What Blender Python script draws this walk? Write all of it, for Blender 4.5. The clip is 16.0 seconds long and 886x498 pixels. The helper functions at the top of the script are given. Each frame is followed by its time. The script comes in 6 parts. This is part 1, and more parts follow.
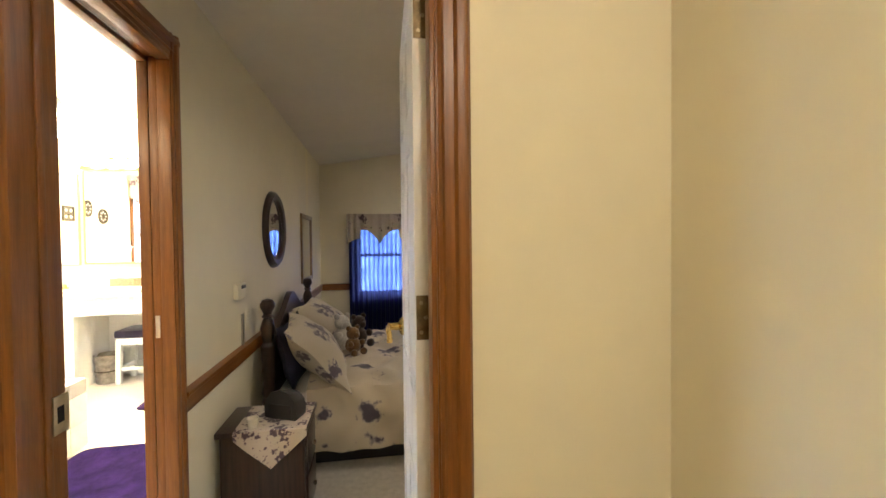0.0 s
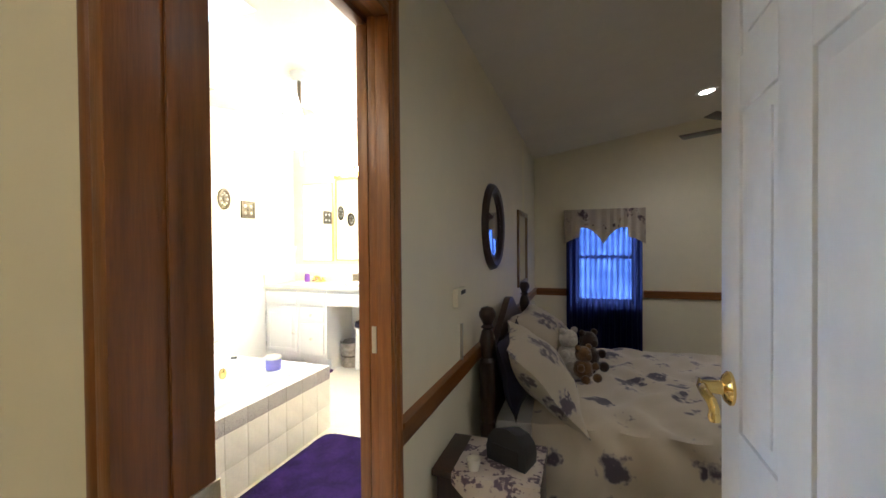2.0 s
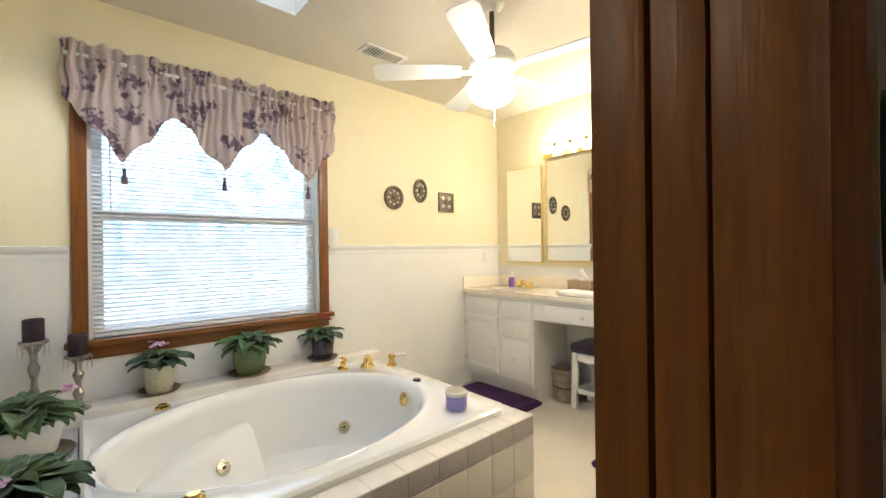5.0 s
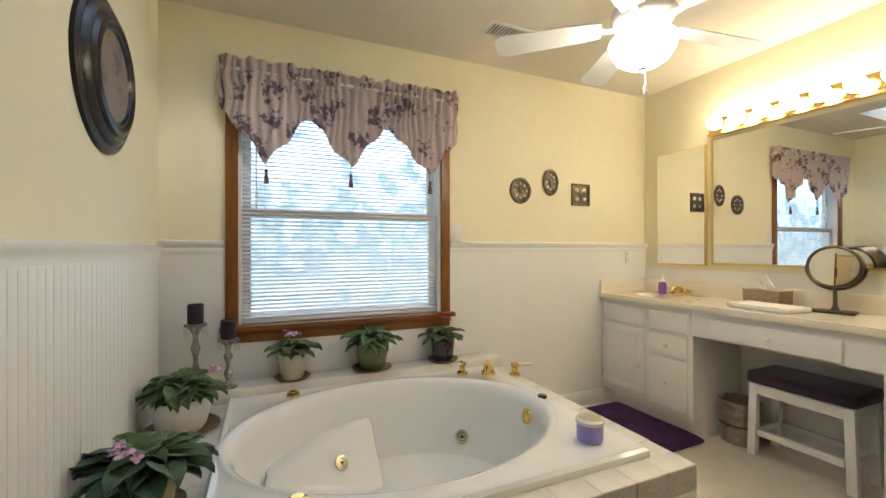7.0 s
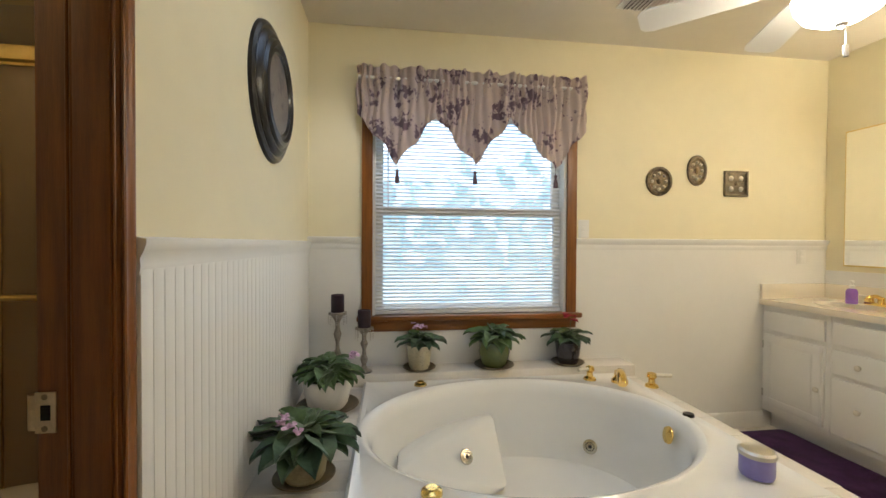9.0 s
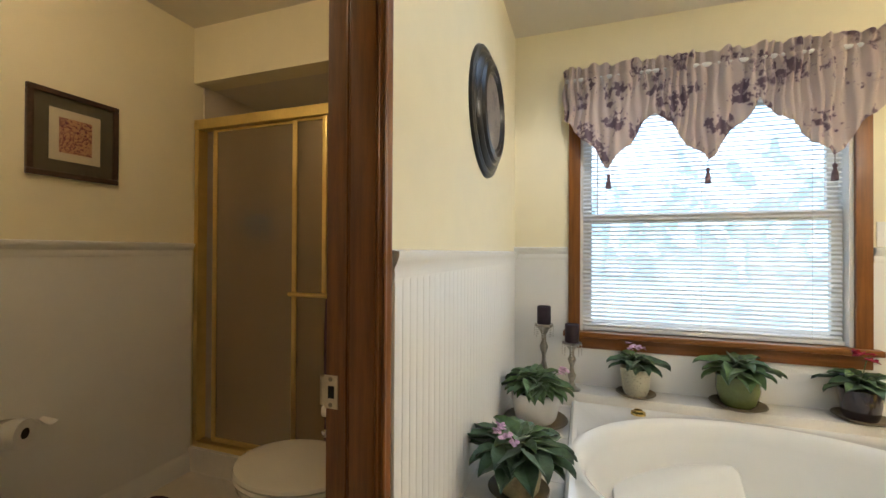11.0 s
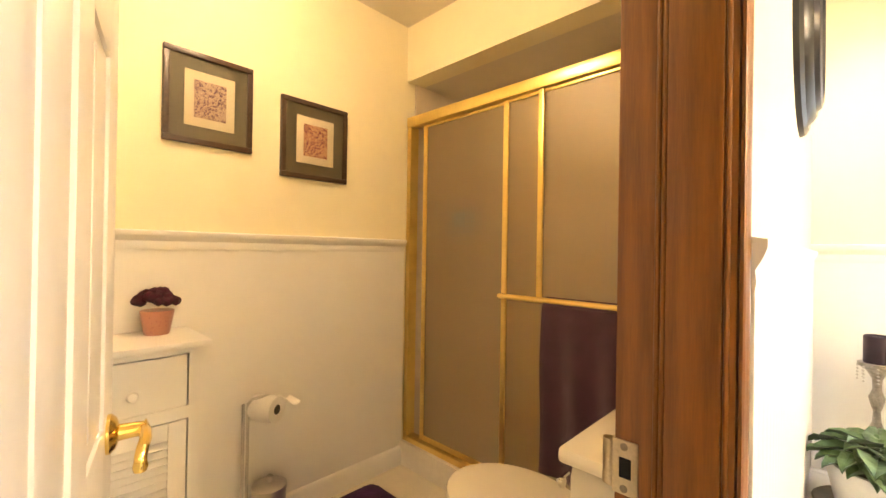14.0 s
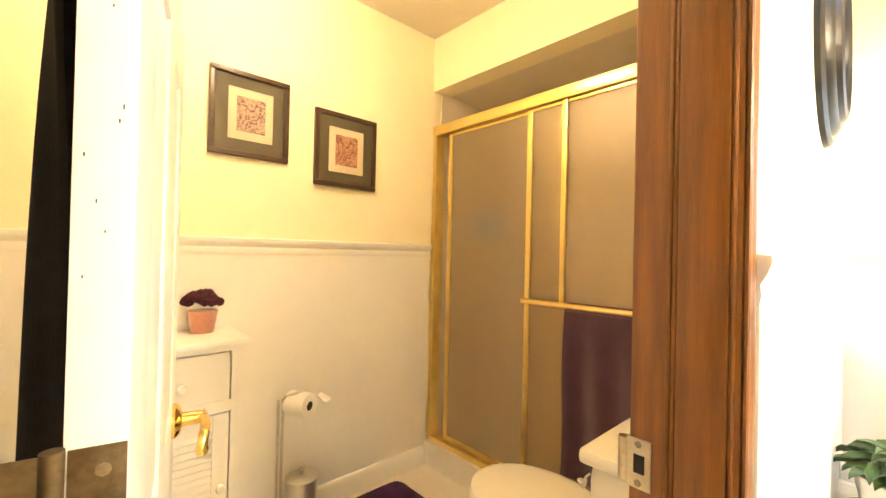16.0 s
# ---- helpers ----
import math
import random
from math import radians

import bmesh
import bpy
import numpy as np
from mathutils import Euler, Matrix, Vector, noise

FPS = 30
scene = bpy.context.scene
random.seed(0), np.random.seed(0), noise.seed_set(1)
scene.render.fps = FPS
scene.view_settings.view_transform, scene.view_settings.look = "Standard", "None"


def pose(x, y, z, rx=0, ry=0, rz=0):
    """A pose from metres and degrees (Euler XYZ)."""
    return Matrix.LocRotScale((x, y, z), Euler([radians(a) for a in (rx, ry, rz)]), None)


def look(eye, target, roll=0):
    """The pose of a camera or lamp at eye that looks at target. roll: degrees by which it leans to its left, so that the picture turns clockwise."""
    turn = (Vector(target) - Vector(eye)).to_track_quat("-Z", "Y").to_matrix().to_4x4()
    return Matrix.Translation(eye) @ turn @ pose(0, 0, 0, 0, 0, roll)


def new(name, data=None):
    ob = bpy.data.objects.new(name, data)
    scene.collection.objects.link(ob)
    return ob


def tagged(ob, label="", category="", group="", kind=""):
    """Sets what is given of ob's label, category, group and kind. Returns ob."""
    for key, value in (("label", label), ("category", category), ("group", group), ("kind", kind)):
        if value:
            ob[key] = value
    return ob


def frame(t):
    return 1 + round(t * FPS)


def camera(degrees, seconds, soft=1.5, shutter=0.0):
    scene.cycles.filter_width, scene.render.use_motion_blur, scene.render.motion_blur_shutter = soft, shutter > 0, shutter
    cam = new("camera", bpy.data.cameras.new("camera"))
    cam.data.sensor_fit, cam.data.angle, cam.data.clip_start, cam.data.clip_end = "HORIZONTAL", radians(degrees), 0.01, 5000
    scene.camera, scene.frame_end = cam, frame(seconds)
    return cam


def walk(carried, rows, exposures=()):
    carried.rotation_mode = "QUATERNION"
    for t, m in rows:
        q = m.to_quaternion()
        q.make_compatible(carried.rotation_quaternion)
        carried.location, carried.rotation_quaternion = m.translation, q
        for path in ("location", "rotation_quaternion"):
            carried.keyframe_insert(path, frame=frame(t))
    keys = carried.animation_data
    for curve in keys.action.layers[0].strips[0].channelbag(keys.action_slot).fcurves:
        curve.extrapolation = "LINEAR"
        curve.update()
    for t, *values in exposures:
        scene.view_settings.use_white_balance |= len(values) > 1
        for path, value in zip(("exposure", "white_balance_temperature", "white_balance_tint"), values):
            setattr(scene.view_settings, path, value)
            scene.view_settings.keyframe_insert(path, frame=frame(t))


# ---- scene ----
cam = camera(94.8, 16.0)
PATH = [
    (0, (0.12, 0.159, 1.351), (0.442, 2.133, 1.311), -0.6),
    (0.5, (0.123, 0.278, 1.344), (0.148, 2.277, 1.307), -0.8),
    (1, (0.087, 0.403, 1.334), (-0.164, 2.387, 1.306), -0.7),
    (1.5, (0.014, 0.544, 1.343), (-0.451, 2.489, 1.312), -0.4),
    (2, (-0.068, 0.674, 1.339), (-0.712, 2.568, 1.313), -0.5),
    (2.5, (-0.131, 0.78, 1.33), (-0.952, 2.604, 1.307), -0.5),
    (3, (-0.199, 0.919, 1.331), (-1.204, 2.648, 1.312), -0.4),
    (3.2, (-0.232, 0.979, 1.323), (-1.289, 2.677, 1.306), -0.4),
    (5.3, (-0.608, 1.557, 1.288), (-2.164, 2.814, 1.279), -0.5),
    (5.5, (-0.627, 1.586, 1.302), (-2.223, 2.792, 1.285), -0.3),
    (6, (-0.666, 1.647, 1.295), (-2.363, 2.705, 1.282), -0.3),
    (6.5, (-0.718, 1.669, 1.275), (-2.49, 2.596, 1.276), -0.3),
    (7, (-0.745, 1.672, 1.276), (-2.581, 2.466, 1.277), -0.1),
    (7.5, (-0.763, 1.669, 1.275), (-2.641, 2.355, 1.278), -0.0),
    (8, (-0.767, 1.665, 1.265), (-2.685, 2.232, 1.277), -0.0),
    (8.2, (-0.772, 1.652, 1.272), (-2.704, 2.173, 1.276), 0.2),
    (10.3, (-0.817, 1.61, 1.296), (-2.787, 1.266, 1.297), -0.0),
    (10.5, (-0.798, 1.611, 1.279), (-2.748, 1.163, 1.294), 0.2),
    (11, (-0.83, 1.547, 1.296), (-2.72, 0.895, 1.309), 0.3),
    (11.5, (-0.861, 1.486, 1.304), (-2.68, 0.656, 1.315), 0.5),
    (12, (-0.918, 1.414, 1.306), (-2.651, 0.416, 1.312), 0.5),
    (12.5, (-0.965, 1.359, 1.303), (-2.626, 0.245, 1.308), 0.6),
    (13, (-0.986, 1.312, 1.296), (-2.575, 0.097, 1.3), 0.7),
    (13.5, (-1.007, 1.272, 1.287), (-2.522, -0.034, 1.294), 0.8),
    (14, (-1.019, 1.242, 1.277), (-2.456, -0.15, 1.285), 0.9),
    (14.5, (-1.024, 1.222, 1.27), (-2.378, -0.25, 1.279), 0.9),
    (15, (-1.023, 1.211, 1.261), (-2.32, -0.312, 1.273), 0.9),
    (15.5, (-1.011, 1.233, 1.269), (-2.278, -0.314, 1.285), 1.0),
    (16, (-0.966, 1.278, 1.291), (-2.324, -0.19, 1.309), 1.3),
]
# seconds, stops, kelvin, tint: the picture is exposed for the dim hall first, then for the bright bathroom, then for the toilet room
EXPOSURES = [(0.0, 2.4, 6050, 14), (0.5, 2.35, 6000, 14), (1.0, 2.15, 5700, 14), (1.5, 1.9, 5500, 14), (2.0, 1.7, 5250, 14), (2.5, 1.35, 5300, 14), (3.0, 0.95, 5350, 14), (3.2, 0.82, 5350, 14), (5.3, 0.05, 5800, 14), (5.5, -0.05, 5800, 14), (6.5, -0.35, 5950, 14), (7.0, -0.4, 6050, 14), (8.2, -0.43, 6150, 14), (10.5, -0.25, 6050, 14), (11.0, -0.05, 6050, 14), (11.5, 0.1, 6150, 15), (12.0, 0.3, 6400, 16), (12.5, 0.65, 6675, 18), (13.0, 1.05, 6950, 20), (13.5, 1.38, 7250, 20), (14.0, 1.75, 7450, 20), (14.5, 2.1, 7400, 18), (15.0, 2.3, 7250, 16), (15.5, 2.25, 7150, 15), (16.0, 2.25, 7100, 15)]
walk(cam, [(t, look(eye, target, roll)) for t, eye, target, roll in PATH], EXPOSURES)

# ---- world ----
world = bpy.data.worlds.new("world")
scene.world = world
world.use_nodes = True
sky = world.node_tree.nodes.new("ShaderNodeTexSky")
sky.sky_type, sky.sun_disc = "NISHITA", False
sky.sun_elevation, sky.sun_rotation = radians(35), radians(60)
world.node_tree.links.new(sky.outputs[0], world.node_tree.nodes["Background"].inputs[0])
world.node_tree.nodes["Background"].inputs[1].default_value = 0.12
sun = new("sun", bpy.data.lights.new("sun", "SUN"))
sun.data.energy, sun.data.angle, sun.data.color = 1.0, radians(12), (1.0, 0.95, 0.88)
sun.matrix_world = look((6, 3, 6), (0, 0, 0))

# lamp strengths, in watts
FAN_W, BULB_E, TOILET_W, CAN_W, HALL_W, GLOW = 8.0, 40.0, 6.8, 2.2, 2.2, 3.4


# ---- helpers of this scene ----
def mat(name, col, rough=0.5, metal=0.0, var=0.08, scale=6.0, bump=0.0, bscale=60.0, col2=None, spec=0.5, sheen=0.0, stretch=None, coat=0.0):
    m = bpy.data.materials.new(name)
    m.use_nodes = True
    nt = m.node_tree
    p = nt.nodes["Principled BSDF"]
    p.inputs["Roughness"].default_value, p.inputs["Metallic"].default_value = rough, metal
    p.inputs["Specular IOR Level"].default_value = spec
    p.inputs["Sheen Weight"].default_value, p.inputs["Coat Weight"].default_value = sheen, coat
    p.inputs["Coat Roughness"].default_value = 0.04 if coat > 0.25 else 0.3
    tc = nt.nodes.new("ShaderNodeTexCoord")
    src = tc.outputs["Object"]
    if stretch:
        mp = nt.nodes.new("ShaderNodeMapping")
        mp.inputs["Scale"].default_value = stretch
        nt.links.new(src, mp.inputs[0])
        src = mp.outputs[0]
    n1, n2 = nt.nodes.new("ShaderNodeTexNoise"), nt.nodes.new("ShaderNodeTexNoise")
    n1.inputs["Scale"].default_value, n2.inputs["Scale"].default_value = scale, scale * 7
    n1.inputs["Detail"].default_value = 4
    add = nt.nodes.new("ShaderNodeMath")
    add.operation = "MULTIPLY_ADD"
    nt.links.new(n2.outputs[0], add.inputs[0])
    add.inputs[1].default_value = 0.4
    nt.links.new(n1.outputs[0], add.inputs[2])
    ramp = nt.nodes.new("ShaderNodeValToRGB")
    a = [max(0, c * (1 - var)) for c in col]
    b = [min(1, c * (1 + var)) for c in (col2 or col)]
    ramp.color_ramp.elements[0].position, ramp.color_ramp.elements[1].position = 0.5, 0.9
    ramp.color_ramp.elements[0].color, ramp.color_ramp.elements[1].color = (*a, 1), (*b, 1)
    nt.links.new(add.outputs[0], ramp.inputs[0])
    nt.links.new(ramp.outputs[0], p.inputs["Base Color"])
    if bump:
        n3 = nt.nodes.new("ShaderNodeTexNoise")
        n3.inputs["Scale"].default_value, n3.inputs["Detail"].default_value = bscale, 5
        nt.links.new(src, n3.inputs["Vector"])
        bp = nt.nodes.new("ShaderNodeBump")
        bp.inputs["Strength"].default_value, bp.inputs["Distance"].default_value = bump, 0.004
        nt.links.new(n3.outputs[0], bp.inputs["Height"])
        nt.links.new(bp.outputs[0], p.inputs["Normal"])
    nt.links.new(src, n1.inputs["Vector"])
    nt.links.new(src, n2.inputs["Vector"])
    return m


def pattern(name, base, dark, mid, scale, rough=0.9, amount=0.5, trans=0.0):
    """Printed cloth: dark floral blots and softer veins on a light ground."""
    m = mat(name, base, rough, bump=0.25, bscale=400, sheen=0.2)
    nt = m.node_tree
    p = nt.nodes["Principled BSDF"]
    tc = nt.nodes["Texture Coordinate"] if "Texture Coordinate" in nt.nodes else nt.nodes.new("ShaderNodeTexCoord")
    warp = nt.nodes.new("ShaderNodeTexNoise")
    warp.inputs["Scale"].default_value = scale * 2.5
    nt.links.new(tc.outputs["Object"], warp.inputs["Vector"])
    mix = nt.nodes.new("ShaderNodeMix")
    mix.data_type = "VECTOR"
    mix.inputs[0].default_value = 0.16
    nt.links.new(tc.outputs["Object"], mix.inputs[4])
    nt.links.new(warp.outputs["Color"], mix.inputs[5])
    vor = nt.nodes.new("ShaderNodeTexVoronoi")
    vor.inputs["Scale"].default_value = scale
    nt.links.new(mix.outputs[1], vor.inputs["Vector"])
    fine = nt.nodes.new("ShaderNodeTexNoise")
    fine.inputs["Scale"].default_value, fine.inputs["Detail"].default_value = scale * 5, 6
    nt.links.new(tc.outputs["Object"], fine.inputs["Vector"])
    sub = nt.nodes.new("ShaderNodeMath")
    sub.operation = "MULTIPLY_ADD"
    nt.links.new(fine.outputs[0], sub.inputs[0])
    sub.inputs[1].default_value = 0.55
    nt.links.new(vor.outputs["Distance"], sub.inputs[2])
    r = nt.nodes.new("ShaderNodeValToRGB")
    e = r.color_ramp.elements
    e[0].position, e[0].color = amount, (*dark, 1)
    e[1].position, e[1].color = amount + 0.16, (*base, 1)
    k = e.new(amount + 0.07)
    k.color = (*mid, 1)
    nt.links.new(sub.outputs[0], r.inputs[0])
    nt.links.new(r.outputs[0], p.inputs["Base Color"])
    if trans:
        tr, mx = nt.nodes.new("ShaderNodeBsdfTranslucent"), nt.nodes.new("ShaderNodeMixShader")
        nt.links.new(r.outputs[0], tr.inputs[0])
        mx.inputs[0].default_value = trans
        nt.links.new(p.outputs[0], mx.inputs[1])
        nt.links.new(tr.outputs[0], mx.inputs[2])
        nt.links.new(mx.outputs[0], nt.nodes["Material Output"].inputs[0])
    return m


def wood(name, dark, light, grain=(26, 26, 1.5), rough=0.34):
    return mat(name, dark, rough, var=0.10, scale=3.0, col2=light, bump=0.12, bscale=18, stretch=grain, coat=0.12)


def glow(name, col, strength):
    m = bpy.data.materials.new(name)
    m.use_nodes = True
    nt = m.node_tree
    em = nt.nodes.new("ShaderNodeEmission")
    em.inputs[0].default_value, em.inputs[1].default_value = (*col, 1), strength
    nt.links.new(em.outputs[0], nt.nodes["Material Output"].inputs[0])
    return m


def clear_glass(name, tint=(1, 1, 1), gloss=0.06, rough=0.02):
    m = bpy.data.materials.new(name)
    m.use_nodes = True
    nt = m.node_tree
    tr, gl, mx = nt.nodes.new("ShaderNodeBsdfTransparent"), nt.nodes.new("ShaderNodeBsdfGlossy"), nt.nodes.new("ShaderNodeMixShader")
    tr.inputs[0].default_value = (*tint, 1)
    gl.inputs["Roughness"].default_value = rough
    mx.inputs[0].default_value = gloss
    nt.links.new(tr.outputs[0], mx.inputs[1])
    nt.links.new(gl.outputs[0], mx.inputs[2])
    nt.links.new(mx.outputs[0], nt.nodes["Material Output"].inputs[0])
    return m


def box(bm, x0, x1, y0, y1, z0, z1, bevel=0.0, m=None):
    vs = [bm.verts.new((x, y, z)) for x in (x0, x1) for y in (y0, y1) for z in (z0, z1)]
    fs = [(0, 1, 3, 2), (4, 6, 7, 5), (0, 4, 5, 1), (2, 3, 7, 6), (0, 2, 6, 4), (1, 5, 7, 3)]
    faces = [bm.faces.new([vs[i] for i in f]) for f in fs]
    if bevel:
        edges = list({e for f in faces for e in f.edges})
        r = bmesh.ops.bevel(bm, geom=edges, offset=bevel, segments=2, affect="EDGES", profile=0.6)
        vs = list({v for f in r["faces"] for v in f.verts} | {v for v in vs if v.is_valid})
    if m is not None:
        bmesh.ops.transform(bm, matrix=m, verts=vs)
    return bm


def B(*a, **k):
    return box(bmesh.new(), *a, **k)


def lathe(bm, prof, segs=24, m=None, sx=1.0, sy=1.0):
    """A turned shape: radius and height pairs from the bottom up."""
    rings, made = [], []
    for r, z in prof:
        if r < 1e-5:
            ring = [bm.verts.new((0, 0, z))]
        else:
            ring = [bm.verts.new((r * sx * math.cos(2 * math.pi * i / segs), r * sy * math.sin(2 * math.pi * i / segs), z)) for i in range(segs)]
        rings.append(ring)
        made += ring
    for a, b in zip(rings, rings[1:]):
        for i in range(segs):
            j = (i + 1) % segs
            if len(a) == 1 and len(b) > 1:
                bm.faces.new((a[0], b[j], b[i]))
            elif len(b) == 1 and len(a) > 1:
                bm.faces.new((a[i], a[j], b[0]))
            elif len(a) > 1:
                bm.faces.new((a[i], a[j], b[j], b[i]))
    if m is not None:
        bmesh.ops.transform(bm, matrix=m, verts=made)
    return bm


def L(prof, segs=24, m=None, **k):
    return lathe(bmesh.new(), prof, segs, m, **k)


def tube(bm, pts, r, segs=8, close=False):
    """A round bar through points."""
    pts = [Vector(p) for p in pts]
    rings = []
    for i, p in enumerate(pts):
        d = (pts[min(i + 1, len(pts) - 1)] - pts[max(i - 1, 0)]).normalized()
        side = d.cross(Vector((0, 0, 1)))
        if side.length < 1e-3:
            side = Vector((1, 0, 0))
        side.normalize()
        up = side.cross(d)
        rings.append([bm.verts.new(p + r * (math.cos(a) * side + math.sin(a) * up)) for a in (2 * math.pi * k / segs for k in range(segs))])
    for a, b in zip(rings, rings[1:]):
        for i in range(segs):
            bm.faces.new((a[i], a[(i + 1) % segs], b[(i + 1) % segs], b[i]))
    bm.faces.new(rings[0][::-1])
    bm.faces.new(rings[-1])
    return bm


def T(pts, r, segs=8):
    return tube(bmesh.new(), pts, r, segs)


def sheet(fn, nu, nv, thick=0.0):
    """A surface from fn(u, v), u and v from 0 to 1, given thickness along its normals."""
    bm = bmesh.new()
    g = [[bm.verts.new(fn(i / nu, j / nv)) for j in range(nv + 1)] for i in range(nu + 1)]
    for i in range(nu):
        for j in range(nv):
            bm.faces.new((g[i][j], g[i + 1][j], g[i + 1][j + 1], g[i][j + 1]))
    if thick:
        bm.normal_update()
        bmesh.ops.solidify(bm, geom=bm.faces[:], thickness=thick)
    return bm


def extrude_profile(prof, path_a, path_b, side, up=(0, 0, 1)):
    """A moulding: profile (out, up) pairs swept straight from a to b; side is the outward way."""
    bm = bmesh.new()
    side, up = Vector(side), Vector(up)
    ends = [[bm.verts.new(Vector(p) + o * side + u * up) for o, u in prof] for p in (path_a, path_b)]
    n = len(prof)
    for i in range(n):
        j = (i + 1) % n
        bm.faces.new((ends[0][i], ends[0][j], ends[1][j], ends[1][i]))
    bm.faces.new(ends[0][::-1])
    bm.faces.new(ends[1])
    bmesh.ops.recalc_face_normals(bm, faces=bm.faces[:])
    return bm


def mesh_of(name, bm, material):
    me = bpy.data.meshes.new(name)
    bmesh.ops.recalc_face_normals(bm, faces=bm.faces[:])
    for f in bm.faces:
        f.smooth = True
    bm.to_mesh(me)
    bm.free()
    me.set_sharp_from_angle(angle=radians(35))
    if material:
        me.materials.append(material)
    return me


def part(name, bm, material, parent, label=""):
    ob = new(name, mesh_of(name, bm, material) if isinstance(bm, bmesh.types.BMesh) else bm)
    ob.parent = parent
    if label:
        ob["label"] = label
    return ob


def thing(name, m, label, category, group=""):
    ob = new(name)
    ob.empty_display_size = 0.1
    ob.matrix_world = m if isinstance(m, Matrix) else Matrix.Translation(m)
    return tagged(ob, label, category, group)


def solo(name, bm, material, m, label, category, group=""):
    """A thing of one mesh."""
    ob = new(name, mesh_of(name, bm, material))
    ob.matrix_world = m if isinstance(m, Matrix) else Matrix.Translation(m)
    return tagged(ob, label, category, group)


def setting(name, bm, material, label, category="wall"):
    ob = new(name, mesh_of(name, bm, material))
    return tagged(ob, label, category, kind="structure")


# ---- materials ----
CREAM = mat("cream_paint", (0.82, 0.75, 0.53), 0.6, var=0.03, scale=1.5, bump=0.06, bscale=180)
BEDCREAM = mat("bedroom_paint", (0.78, 0.72, 0.55), 0.6, var=0.03, scale=1.5, bump=0.06, bscale=180)
WHITE = mat("white_paint", (0.80, 0.79, 0.76), 0.4, var=0.02, scale=2, bump=0.03, bscale=90)
DOORWHITE = mat("door_white", (0.80, 0.79, 0.78), 0.3, var=0.04, scale=5, bump=0.05, bscale=70)
CEIL = mat("ceiling_paint", (0.70, 0.65, 0.55), 0.8, var=0.03, scale=2, bump=0.1, bscale=140)
OAK = wood("stained_oak", (0.165, 0.054, 0.007), (0.225, 0.080, 0.011))
OAKX = wood("stained_oak_across", (0.165, 0.054, 0.007), (0.225, 0.080, 0.011), grain=(1.5, 26, 26))
OAKY = wood("stained_oak_along", (0.165, 0.054, 0.007), (0.225, 0.080, 0.011), grain=(26, 1.5, 26))
DARKWOOD = wood("dark_wood", (0.016, 0.008, 0.006), (0.04, 0.018, 0.012), rough=0.3)
BRASS = mat("brass", (0.83, 0.60, 0.20), 0.16, 1.0, var=0.06, scale=20)
GOLD = mat("gold_anodised", (0.80, 0.62, 0.25), 0.28, 1.0, var=0.05, scale=12)
AGED = mat("aged_bronze", (0.13, 0.105, 0.075), 0.38, 1.0, var=0.2, scale=30)
CHROME = mat("chrome", (0.8, 0.8, 0.82), 0.12, 1.0, var=0.03, scale=20)
STEEL = mat("brushed_steel", (0.55, 0.53, 0.5), 0.32, 1.0, var=0.06, scale=30)
TUBW = mat("tub_acrylic", (0.80, 0.80, 0.78), 0.12, var=0.015, scale=3, coat=0.3)
PORC = mat("porcelain", (0.80, 0.76, 0.66), 0.1, var=0.015, scale=3, coat=0.4)
TILE = mat("cream_tile", (0.76, 0.72, 0.66), 0.22, var=0.05, scale=9, bump=0.03, bscale=30)
GROUT = mat("grout", (0.66, 0.62, 0.57), 0.9, var=0.08, scale=40)
DECOR = pattern("decor_tile", (0.47, 0.43, 0.42), (0.26, 0.235, 0.245), (0.36, 0.33, 0.33), 36, rough=0.25, amount=0.52)
VINYL = mat("vinyl_floor", (0.66, 0.60, 0.50), 0.28, var=0.05, scale=5, bump=0.05, bscale=25)
CARPET = mat("carpet", (0.50, 0.46, 0.38), 0.95, var=0.12, scale=30, bump=0.8, bscale=500, sheen=0.3)
COUNTER = mat("cultured_marble", (0.82, 0.76, 0.64), 0.14, var=0.05, scale=4, col2=(0.78, 0.70, 0.56), coat=0.3)
PURPLE = mat("purple_rug", (0.055, 0.018, 0.075), 0.95, var=0.35, scale=12, bump=0.9, bscale=350, sheen=0.05, spec=0.15)
VIOLET = mat("violet_rug", (0.020, 0.008, 0.055), 0.95, var=0.45, scale=9, bump=0.9, bscale=350, sheen=0.0, spec=0.1)
PLUM = mat("plum_towel", (0.055, 0.014, 0.035), 0.95, var=0.2, scale=14, bump=0.7, bscale=500, sheen=0.4)
AUB = mat("aubergine_velvet", (0.022, 0.010, 0.026), 0.85, var=0.3, scale=16, bump=0.3, bscale=300, sheen=0.3)
VALANCE = pattern("valance_cloth", (0.64, 0.53, 0.48), (0.19, 0.13, 0.16), (0.44, 0.34, 0.35), 8.5, amount=0.56, trans=0.35)
BEDDING = pattern("bedding_cloth", (0.55, 0.48, 0.37), (0.09, 0.075, 0.10), (0.30, 0.26, 0.26), 6.2, amount=0.50)
SHAM = pattern("sham_cloth", (0.46, 0.40, 0.30), (0.10, 0.08, 0.10), (0.30, 0.26, 0.26), 7.5, amount=0.55)
RUNNER = pattern("runner_cloth", (0.56, 0.49, 0.42), (0.10, 0.07, 0.10), (0.32, 0.25, 0.26), 14, amount=0.60)
BVAL = pattern("bedroom_valance_cloth", (0.50, 0.43, 0.34), (0.10, 0.07, 0.08), (0.28, 0.22, 0.2), 7, amount=0.50)
NAVY = mat("navy_cloth", (0.012, 0.012, 0.035), 0.9, var=0.25, scale=20, bump=0.3, bscale=300)
